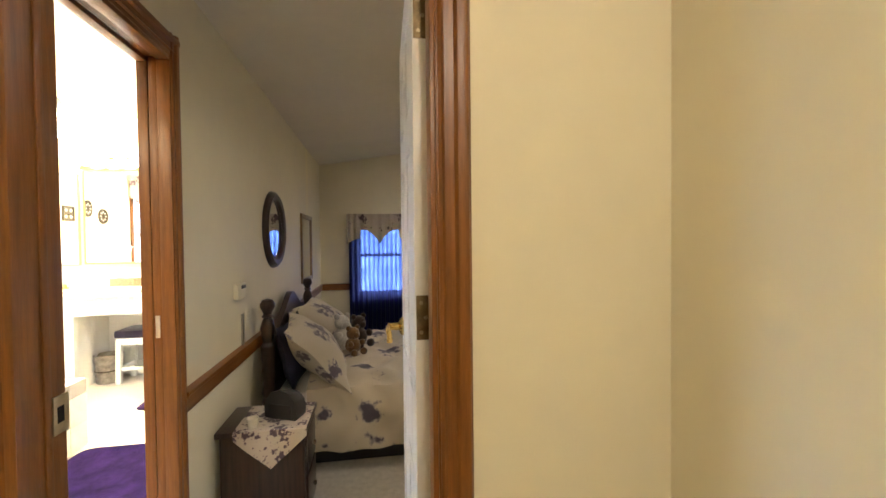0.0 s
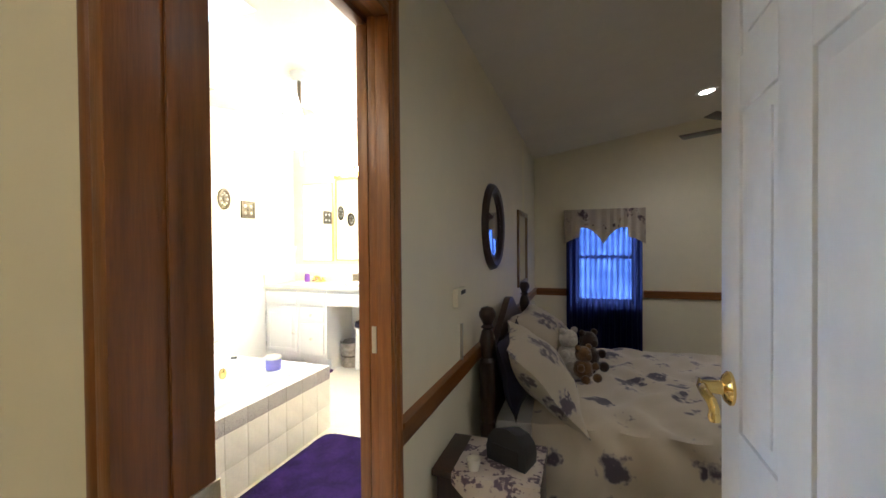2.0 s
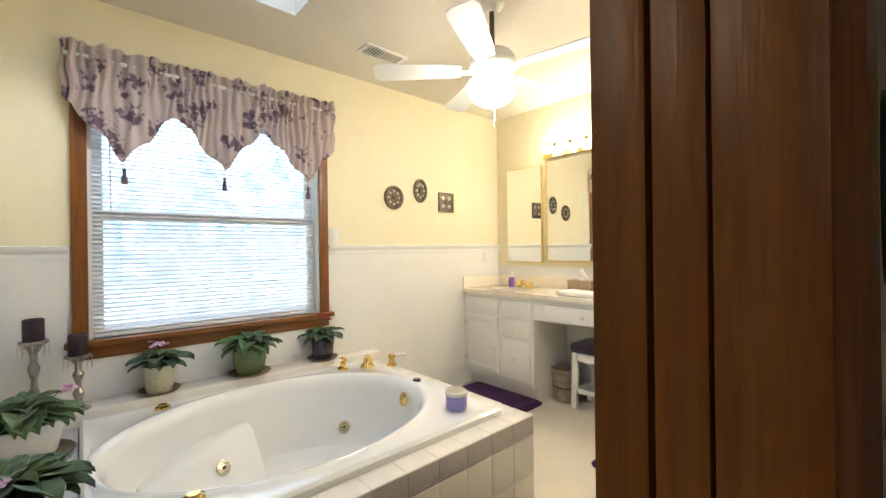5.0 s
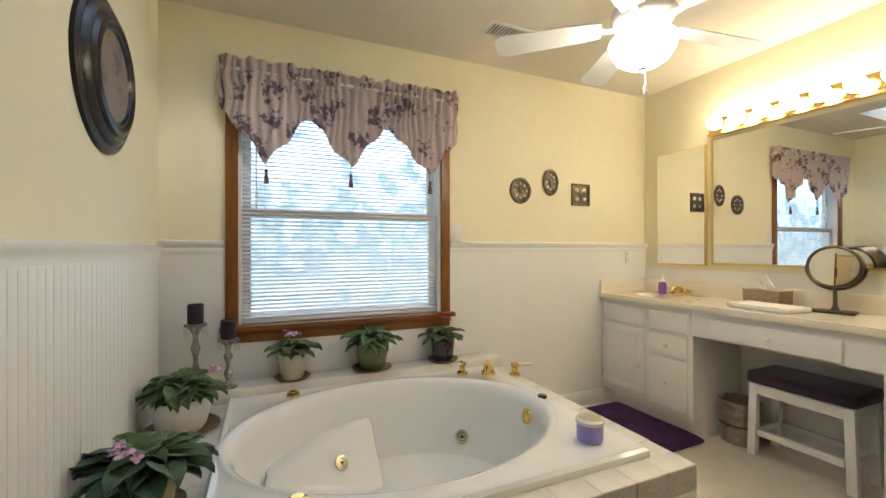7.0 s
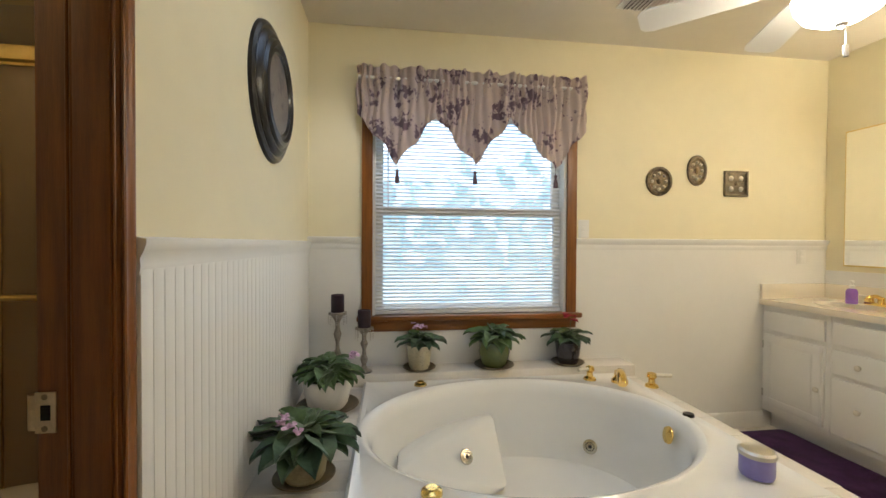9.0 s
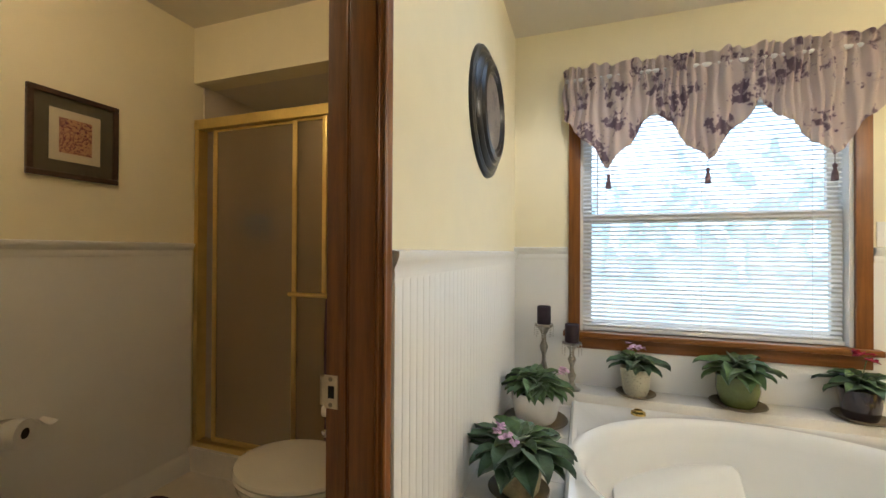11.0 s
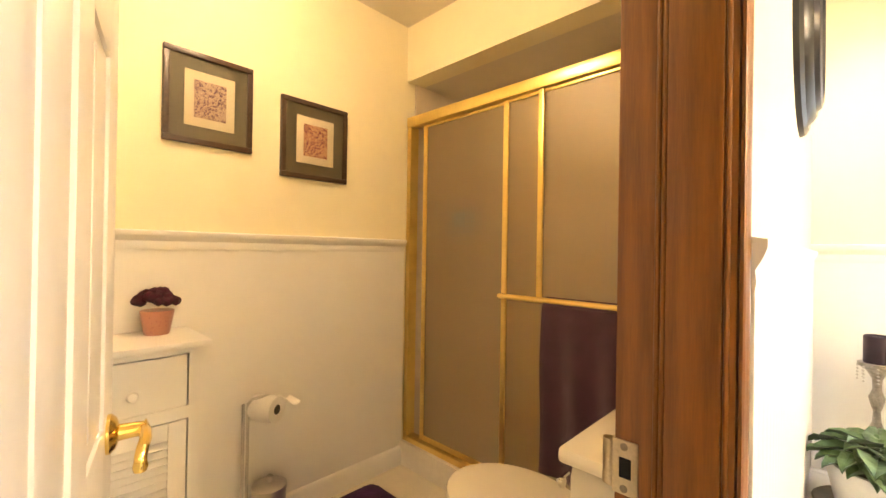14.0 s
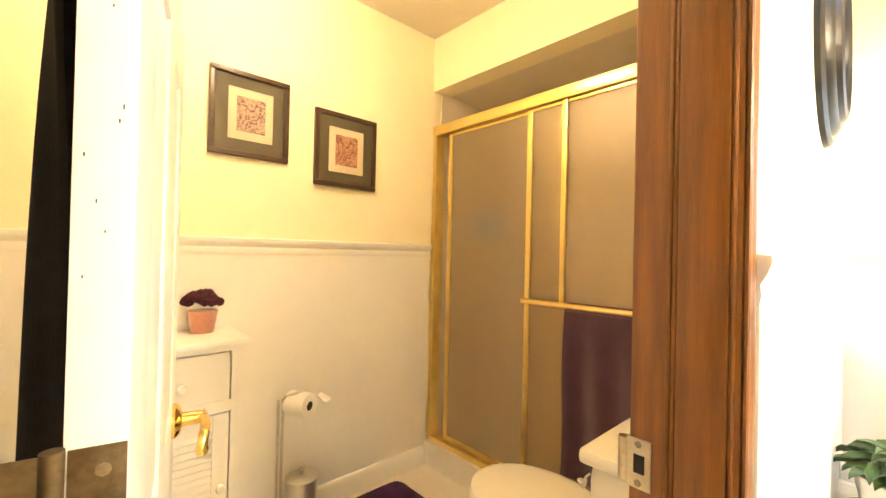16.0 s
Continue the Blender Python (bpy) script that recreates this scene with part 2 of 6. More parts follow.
BLACK = mat("black_satin", (0.012, 0.011, 0.011), 0.3, var=0.2, scale=15)
ROBE = mat("black_robe", (0.010, 0.008, 0.009), 0.95, var=0.3, scale=10, bump=0.25, bscale=120, spec=0.1)
CANDLE = mat("dark_wax", (0.022, 0.008, 0.016), 0.5, var=0.2, scale=20)
LEAF = mat("violet_leaf", (0.022, 0.060, 0.016), 0.5, var=0.4, scale=14, col2=(0.075, 0.14, 0.04), bump=0.4, bscale=90, sheen=0.2)
LEAFB = mat("violet_leaf_dark", (0.014, 0.045, 0.020), 0.5, var=0.4, scale=14, col2=(0.045, 0.095, 0.04), bump=0.4, bscale=90, sheen=0.2)
PETALP = mat("pink_petal", (0.50, 0.24, 0.44), 0.7, var=0.3, scale=30, col2=(0.72, 0.52, 0.68))
PETALR = mat("wine_petal", (0.36, 0.012, 0.05), 0.7, var=0.4, scale=30)
SOIL = mat("soil", (0.03, 0.022, 0.016), 0.95, var=0.4, scale=50, bump=0.8, bscale=120)
POTGREEN = mat("green_glaze", (0.13, 0.16, 0.05), 0.25, var=0.15, scale=10, coat=0.4)
POTDARK = mat("dark_glaze", (0.022, 0.014, 0.022), 0.15, var=0.15, scale=10, coat=0.5)
POTCREAM = pattern("figured_pot", (0.56, 0.52, 0.38), (0.14, 0.13, 0.08), (0.34, 0.31, 0.2), 30, rough=0.35, amount=0.42)
POTWHITE = mat("white_glaze", (0.72, 0.70, 0.66), 0.3, var=0.05, scale=8, coat=0.3)
POTSTONE = mat("stone_pot", (0.34, 0.29, 0.18), 0.6, var=0.3, scale=22, bump=0.3, bscale=60)
SAUCER = mat("olive_saucer", (0.13, 0.10, 0.05), 0.4, var=0.25, scale=15)
MIRROR = mat("mirror", (0.92, 0.93, 0.92), 0.01, 1.0, var=0.0)
FROST = bpy.data.materials.new("frosted_glass")
FROST.use_nodes = True
nt = FROST.node_tree
rf, tl, gl, fa, fb = (nt.nodes.new(k) for k in ("ShaderNodeBsdfRefraction", "ShaderNodeBsdfTranslucent", "ShaderNodeBsdfGlossy", "ShaderNodeMixShader", "ShaderNodeMixShader"))
rf.inputs["Color"].default_value, rf.inputs["Roughness"].default_value, rf.inputs["IOR"].default_value = (0.94, 0.90, 0.84, 1), 0.10, 1.15
tl.inputs[0].default_value = (0.82, 0.74, 0.60, 1)
gl.inputs["Color"].default_value, gl.inputs["Roughness"].default_value = (0.75, 0.68, 0.55, 1), 0.45
fa.inputs[0].default_value, fb.inputs[0].default_value = 0.25, 0.10
nt.links.new(rf.outputs[0], fa.inputs[1])
nt.links.new(tl.outputs[0], fa.inputs[2])
nt.links.new(fa.outputs[0], fb.inputs[1])
nt.links.new(gl.outputs[0], fb.inputs[2])
nt.links.new(fb.outputs[0], nt.nodes["Material Output"].inputs[0])
PICGLASS = clear_glass("picture_glass", (0.97, 0.97, 0.95), 0.018, 0.05)
PANE = clear_glass("window_glass", (0.96, 0.98, 1.0), 0.05, 0.02)
BLIND = mat("blind_slat", (0.80, 0.81, 0.83), 0.45, var=0.02, scale=5)
PLAQUE = mat("plaque_metal", (0.12, 0.10, 0.07), 0.4, 0.85, var=0.5, scale=60, bump=0.5, bscale=120)
LILAC = mat("lilac_wax", (0.22, 0.20, 0.58), 0.35, var=0.08, scale=10, coat=0.5)
SOAP = mat("purple_soap", (0.22, 0.09, 0.42), 0.2, var=0.1, scale=10, coat=0.6)
CLOTHW = mat("white_towel", (0.80, 0.78, 0.74), 0.95, var=0.05, scale=20, bump=0.6, bscale=400)
TISSUE = mat("tissue_paper", (0.82, 0.80, 0.77), 0.95, var=0.03, scale=20, bump=0.3, bscale=60)
WICKER = mat("wicker", (0.30, 0.23, 0.14), 0.6, var=0.35, scale=40, bump=0.6, bscale=90, stretch=(1, 1, 6))
PEWTER = mat("pewter", (0.36, 0.32, 0.28), 0.35, 0.8, var=0.3, scale=24, bump=0.3, bscale=60)
MATBOARD = mat("mat_board", (0.62, 0.55, 0.42), 0.8, var=0.03, scale=8)
DARKMAT = pattern("dark_mat_board", (0.10, 0.085, 0.058), (0.03, 0.03, 0.025), (0.06, 0.055, 0.045), 40, rough=0.5, amount=0.5)
PRINT = pattern("flower_print", (0.42, 0.30, 0.24), (0.10, 0.04, 0.07), (0.26, 0.13, 0.14), 26, rough=0.6, amount=0.6)
PRINTB = pattern("rose_print", (0.50, 0.28, 0.16), (0.16, 0.03, 0.06), (0.34, 0.12, 0.08), 26, rough=0.6, amount=0.62)
FRAME = wood("dark_frame", (0.028, 0.013, 0.009), (0.06, 0.028, 0.018), rough=0.28)
PLASTIC = mat("white_plastic", (0.78, 0.77, 0.74), 0.35, var=0.02, scale=5)
GREYP = mat("charcoal_case", (0.018, 0.019, 0.022), 0.45, var=0.15, scale=15)
FURB = mat("brown_plush", (0.03, 0.014, 0.009), 0.95, var=0.4, scale=30, bump=0.9, bscale=250, sheen=0.4)
FURG = mat("gold_plush", (0.16, 0.085, 0.03), 0.95, var=0.4, scale=30, bump=0.9, bscale=250, sheen=0.4)
FURW = mat("panda_plush", (0.55, 0.52, 0.48), 0.95, var=0.3, scale=9, bump=0.9, bscale=250, sheen=0.4)
# near-black standing for the shade inside slots, holes and louvres
SHADEBLACK = mat("shade_black", (0.006, 0.004, 0.003), 0.9)
SCREW = mat("screw_metal", (0.30, 0.25, 0.17), 0.35, 1.0, var=0.2, scale=50)
HINGE = mat("hinge_bronze", (0.15, 0.11, 0.06), 0.42, 0.9, var=0.35, scale=30)
STRIKE = mat("strike_brass", (0.62, 0.52, 0.34), 0.3, 1.0, var=0.15, scale=40)
PINKPOT = pattern("pink_pot", (0.50, 0.22, 0.16), (0.22, 0.05, 0.06), (0.40, 0.13, 0.11), 30, rough=0.3, amount=0.4)
WINE = mat("wine_moss", (0.05, 0.004, 0.016), 0.95, var=0.5, scale=40, bump=1.0, bscale=150)
EGLOBE = glow("globe_glow", (1.0, 0.88, 0.64), 34.0)
EDOME = glow("dome_glow", (1.0, 0.88, 0.64), 12.0)
EBULB = glow("bulb_glow", (1.0, 0.87, 0.62), BULB_E)
ECAN = glow("can_glow", (1.0, 0.86, 0.66), 30.0)

# ---- the shell ----
XW, XA, XB, YC, YV, YS, CZ, RAIL, FZ = -3.222, -0.705, -0.60, 1.165, 4.60, -0.535, 2.55, 1.300, 0.07


def boxes(*bs):
    bm = bmesh.new()
    for b in bs:
        box(bm, *b)
    return bm


setting("floor", boxes((-3.36, -0.665, -0.80, 4.72, -0.06, FZ)), VINYL, "cream vinyl floor of the bathroom", "floor")
setting("floor_bedroom", boxes((-0.665, 4.35, 0.925, 5.80, -0.06, 0.0)), CARPET, "beige carpet of the bedroom", "floor")
setting("floor_hall", boxes((-0.80, 0.90, -1.15, 0.925, -0.06, -0.001)), CARPET, "beige carpet of the hall", "floor")
setting("wall_window", boxes((-3.36, XW, -0.80, 1.526, 0, CZ), (-3.36, XW, 2.728, 4.72, 0, CZ), (-3.36, XW, 1.526, 2.728, 0, 0.864), (-3.36, XW, 1.526, 2.728, 2.115, CZ)), CREAM, "cream painted bathroom wall with a window")
setting("wall_vanity", boxes((XW, XB, YV, 4.72, 0, CZ)), CREAM, "cream painted bathroom wall behind the vanity")
setting("wall_bed", boxes((XA, XB, 1.016, 1.06, 0, CZ), (XA, XB, 1.79, YV, 0, CZ), (XA, XB, 1.06, 1.79, 2.035, CZ), (XA, XB, 4.72, 5.64, 0, CZ)), BEDCREAM, "cream painted wall between bedroom and bathroom")
setting("wall_clock", boxes((XW, -1.586, 1.036, YC, 0, CZ), (-1.586, XA, 1.036, YC, 2.06, CZ), (-0.865, XA, 0.97, 1.10, 0, 2.06)), CREAM, "cream painted wall beside the toilet room door")
setting("wall_toilet_south", boxes((XW, -0.80, -0.80, YS, 0, CZ)), CREAM, "cream painted toilet room wall")
setting("wall_partition", boxes((-0.80, -0.72, -1.15, 0.97, 0, CZ)), CREAM, "cream painted partition of the hall")
setting("wall_bedroom_door", boxes((-0.72, -0.479, 0.925, 1.016, 0, CZ), (0.25, 4.35, 0.925, 1.04, 0, CZ + 0.8), (-0.479, 0.25, 0.925, 1.04, 2.045, CZ)), BEDCREAM, "cream painted wall with the bedroom door")
setting("wall_hall_east", boxes((0.73, 0.86, -1.15, 0.925, 0, CZ)), BEDCREAM, "cream painted hall wall")
setting("wall_hall_south", boxes((-0.72, 0.73, -1.15, -1.02, 0, CZ)), BEDCREAM, "cream painted hall end wall")
setting("wall_bedroom_north", boxes((XB, -0.145, 5.64, 5.80, 0, 3.4), (0.515, 4.35, 5.64, 5.80, 0, 3.4), (-0.145, 0.515, 5.64, 5.80, 0, 0.65), (-0.145, 0.515, 5.64, 5.80, 1.67, 3.4)), BEDCREAM, "cream painted bedroom wall with a curtained window")
setting("wall_bedroom_east", boxes((4.2, 4.35, 1.04, 5.64, 0, 3.4)), BEDCREAM, "cream painted bedroom wall")
setting("wall_shower_soffit", boxes((-2.66, -2.54, YS, 1.03, 2.238, CZ)), CREAM, "cream painted wall above the shower door")
SKY = (-2.717, -1.65, 1.45, 2.375)
setting("ceiling", boxes((XW, SKY[0], YS, YV, CZ, CZ + 0.1), (SKY[1], XA, YS, YV, CZ, CZ + 0.1), (SKY[0], SKY[1], YS, SKY[2], CZ, CZ + 0.1), (SKY[0], SKY[1], SKY[3], YV, CZ, CZ + 0.1)), CEIL, "off-white bathroom ceiling with a skylight well", "ceiling")
setting("ceiling_hall", boxes((-0.72, 0.73, -1.02, 0.925, CZ - 0.05, CZ + 0.05)), CEIL, "off-white hall ceiling", "ceiling")
bm = bmesh.new()
for x, z in ((XB, 2.34), (4.25, 2.34 + 0.17 * 4.85)):
    for y in (1.0, 5.7):
        for dz in (0, 0.1):
            bm.verts.new((x, y, z + dz))
bm.verts.ensure_lookup_table()
for f in ((0, 2, 6, 4), (1, 5, 7, 3), (0, 4, 5, 1), (2, 3, 7, 6), (0, 1, 3, 2), (4, 6, 7, 5)):
    bm.faces.new([bm.verts[i] for i in f])
setting("ceiling_bedroom", bm, CEIL, "sloping off-white bedroom ceiling", "ceiling")
x0, x1, y0, y1 = SKY
setting("skylight_well", boxes((x0 - 0.05, x0, y0, y1, CZ + 0.1, 3.05), (x1, x1 + 0.05, y0, y1, CZ + 0.1, 3.05), (x0 - 0.05, x1 + 0.05, y0 - 0.05, y0, CZ + 0.1, 3.05), (x0 - 0.05, x1 + 0.05, y1, y1 + 0.05, CZ + 0.1, 3.05)), WHITE, "white skylight well", "skylight")
setting("skylight_pane", B(x0 - 0.05, x1 + 0.05, y0 - 0.05, y1 + 0.05, 3.05, 3.06), PANE, "clear skylight pane", "skylight").visible_shadow = False

# wainscot, 8 mm proud, with the beaded boards on the clock wall
setting("wainscot_window", boxes((XW, XW + 0.008, YC, 1.464, 0, RAIL - 0.03), (XW, XW + 0.008, 2.79, YV, 0, RAIL - 0.03), (XW, XW + 0.008, 1.464, 2.79, 0, 0.77)), WHITE, "white wainscot panel", "wainscot")
setting("wainscot_toilet", boxes((-2.53, -0.80, YS, YS + 0.008, 0, RAIL - 0.03)), WHITE, "white wainscot panel of the toilet room", "wainscot")
wains = setting("wainscot_clock", boxes((XW + 0.008, -1.604, YC, YC + 0.003, 0, RAIL - 0.03)), WHITE, "white beadboard wainscot", "wainscot")
setting("wainscot_vanity", boxes((XW + 0.008, XA, YV - 0.006, YV, 0, RAIL - 0.18)), WHITE, "white wainscot panel behind the vanity", "wainscot")
RAILP = [(0, -0.045), (0.012, -0.045), (0.016, -0.028), (0.014, -0.014), (0.024, 0.0), (0.03, 0.012), (0.03, 0.022), (0, 0.026)]
for nm, a, b, s in (("trim_rail_window_a", (XW, YC, RAIL), (XW, 1.464, RAIL), (1, 0, 0)), ("trim_rail_window_b", (XW, 2.79, RAIL), (XW, YV, RAIL), (1, 0, 0)),
                    ("trim_rail_clock", (XW, YC, RAIL - 0.026), (-1.599, YC, RAIL - 0.026), (0, 0.7, 0)), ("trim_rail_toilet", (-2.53, YS, RAIL + 0.01), (-0.80, YS, RAIL + 0.01), (0, 1, 0)),
                    ("trim_rail_east", (XA, 1.88, RAIL), (XA, YV - 0.6, RAIL), (-1, 0, 0))):
    setting(nm, extrude_profile(RAILP, a, b, s), WHITE, "white moulded chair rail", "trim")
BASEP = [(0, 0), (0.014, 0), (0.014, 0.075), (0.009, 0.09), (0.006, 0.1), (0, 0.105)]
for nm, a, b, s, m in (("baseboard_window", (XW + 0.008, 3.12, FZ), (XW + 0.008, 4.12, FZ), (1, 0, 0), WHITE), ("baseboard_toilet", (-2.52, YS + 0.008, FZ), (-0.80, YS + 0.008, FZ), (0, 1, 0), WHITE),
                       ("baseboard_bed", (XB, 1.79, 0), (XB, 5.64, 0), (1, 0, 0), OAKY), ("baseboard_north", (XB, 5.64, 0), (4.2, 5.64, 0), (0, -1, 0), OAKX),
                       ("baseboard_hall", (0.73, -1.02, 0), (0.73, 0.925, 0), (-1, 0, 0), OAKY)):
    setting(nm, extrude_profile(BASEP, a, b, s), m, "moulded baseboard", "baseboard")
BRAIL = [(0, -0.045), (0.014, -0.045), (0.02, -0.03), (0.02, 0.012), (0.028, 0.02), (0.028, 0.035), (0, 0.04)]
setting("trim_rail_bed", extrude_profile(BRAIL, (XB, 1.786, 0.765), (XB, 5.64, 0.765), (1, 0, 0)), OAKY, "stained wood chair rail", "trim")
setting("trim_rail_north", extrude_profile(BRAIL, (XB, 5.64, 0.765), (-0.22, 5.64, 0.765), (0, -1, 0)), OAKX, "stained wood chair rail", "trim")
setting("trim_rail_north_b", extrude_profile(BRAIL, (0.58, 5.64, 0.765), (4.2, 5.64, 0.765), (0, -1, 0)), OAKX, "stained wood chair rail", "trim")

# ---- door frames ----
CASP = [(0, 0), (0.012, 0), (0.018, 0.006), (0.013, 0.012), (0.014, 0.030), (0.021, 0.036), (0.024, 0.048), (0.022, 0.056), (0.014, 0.062), (0, 0.062)]


def casing(name, a, b, out, across, material=None):
    return setting(name, extrude_profile(CASP, a, b, out, across), material or OAK, "stained wood door casing", "door frame")


# bathroom doorway in the bed wall, with a sliding door in its slot
frame1 = thing("door_1", (XA, 1.50, 0), "stained wood door frame with a sliding door in its pocket", "door")
frame1["kind"] = "structure"


def local(bm, ob):
    bmesh.ops.translate(bm, verts=bm.verts[:], vec=-ob.matrix_world.translation)
    return bm


N, NB, SJ = 1.735, 1.760, 1.06
part("jamb", local(B(-0.709, -0.673, NB, NB + 0.03, 0, 2.03, 0.003), frame1), OAK, frame1)
part("jamb", local(B(-0.632, -0.588, N, NB + 0.03, 0, 2.03, 0.003), frame1), OAK, frame1)
# the pocket's inner shade is a near-black strip behind the door edge
part("slot", local(B(-0.673, -0.632, NB + 0.02, NB + 0.03, 0, 2.03), frame1), SHADEBLACK, frame1, "near-black strip for the shade in the door slot")
part("sliding_door", local(B(-0.667, -0.638, 1.752, NB + 0.02, 0.01, 2.03, 0.003), frame1), OAK, frame1, "edge of a stained wood sliding door")
part("edge_pull", local(B(-0.660, -0.645, 1.749, 1.752, 1.015, 1.095, 0.001), frame1), STEEL, frame1, "steel edge pull")
part("jamb", local(B(-0.709, -0.588, SJ, SJ + 0.015, 0, 2.03, 0.003), frame1), OAK, frame1)
part("head_jamb", local(B(-0.709, -0.588, SJ + 0.015, NB, 2.012, 2.03, 0.003), frame1), OAKY, frame1)
for a, b in ((-0.709, -0.673), (-0.632, -0.588)):
    part("stop", local(B(a, b, SJ + 0.015, N if a > -0.65 else NB, 1.996, 2.012, 0.003), frame1), OAKY, frame1)
casing("trim_casing_bath_n", (XB, N + 0.004, 0), (XB, N + 0.004, 2.095), (1, 0, 0), (0, 0.85, 0))
casing("trim_casing_bath_top", (XB, SJ, 2.028), (XB, N + 0.057, 2.028), (1, 0, 0), (0, 0, 1), OAKY)
casing("trim_casing_bath_in_n", (XA, NB + 0.006, 0), (XA, NB + 0.006, 2.09), (-0.5, 0, 0), (0, 1, 0))

# bedroom doorway
WJ, EJ = -0.460, 0.232
frame2 = thing("door_2", (0, 0.925, 0), "stained wood bedroom door frame", "door")
frame2["kind"] = "structure"
part("jamb", local(B(WJ - 0.018, WJ, 0.915, 1.024, 0, 2.03, 0.002), frame2), OAK, frame2)
part("stop", local(B(WJ, WJ + 0.004, 0.970, 0.986, 0, 2.02, 0.002), frame2), OAK, frame2)
part("jamb", local(B(EJ, EJ + 0.018, 0.915, 1.05, 0, 2.03, 0.002), frame2), OAK, frame2)
part("stop", local(B(EJ - 0.011, EJ, 0.915, 0.97, 0, 2.02, 0.003), frame2), OAK, frame2)
part("head_jamb", local(B(WJ, EJ, 0.915, 1.05, 2.03, 2.045, 0.002), frame2), OAKX, frame2)
sp = part("strike_plate", local(B(WJ, WJ + 0.003, 0.990, 1.027, 1.005, 1.075, 0.001), frame2), STRIKE, frame2, "brass strike plate")
# no hole is cut: a near-black plate gives the shade of one
part("latch_hole_shade", local(B(WJ + 0.002, WJ + 0.0035, 0.998, 1.014, 1.025, 1.055), frame2), SHADEBLACK, sp)
for nm, x, s in (("trim_casing_hall_w", WJ - 0.004, -1), ("trim_casing_hall_e", EJ + 0.004, 1)):
    casing(nm, (x, 0.925, 0), (x, 0.925, 2.10), (0, -0.45 if s < 0 else -1, 0), (s * (0.5 if s < 0 else 1.0), 0, 0))
casing("trim_casing_hall_top", (WJ - 0.066, 0.925, 2.04), (EJ + 0.066, 0.925, 2.04), (0, -1, 0), (0, 0, 1), OAKX)
casing("trim_casing_bed_e", (EJ + 0.004, 1.04, 0), (EJ + 0.004, 1.04, 2.10), (0, 1, 0), (1, 0, 0))

# toilet room doorway
frame3 = thing("door_3", (-1.23, 1.12, 0), "stained wood toilet room door frame", "door")
frame3["kind"] = "structure"
JX = -1.566
part("jamb", local(B(JX - 0.02, JX, 1.033, 1.163, 0, 2.05, 0.002), frame3), OAK, frame3)
part("stop", local(B(JX, JX + 0.006, 1.092, 1.15, 0, 2.04, 0.003), frame3), OAK, frame3)
for y in (1.082, 1.089, 1.154):
    part("bead", local(L([(0.003, 0), (0.003, 2.04)], 8, pose(JX + 0.001, y, 0)), frame3), OAK, frame3)
sp = part("strike_plate", local(B(JX, JX + 0.003, 1.031, 1.063, 0.965, 1.035, 0.001), frame3), STRIKE, frame3, "brass strike plate with two screws")
# the latch opening's shade, put on as a thin near-black plate
part("latch_hole_shade", local(B(JX + 0.002, JX + 0.0035, 1.040, 1.055, 0.987, 1.013), frame3), SHADEBLACK, sp)
for z in (0.973, 1.027):
    part("screw", local(L([(0, 0.0005), (0.005, 0.0005), (0.005, 0)], 10, pose(JX + 0.003, 1.046, z, 0, 90, 0)), frame3), SCREW, sp)
part("lip", local(L([(0.012, -0.03), (0.012, 0.03)], 12, pose(JX - 0.006, 1.027, 1.0), sx=0.7), frame3), STRIKE, sp)
part("jamb", local(B(-0.88, -0.865, 0.955, 1.10, 0, 2.05, 0.002), frame3), OAK, frame3)
casing("trim_casing_toilet", (JX - 0.001, YC, 0), (JX - 0.001, YC, 2.11), (0, 0.3, 0), (-0.5, 0, 0))


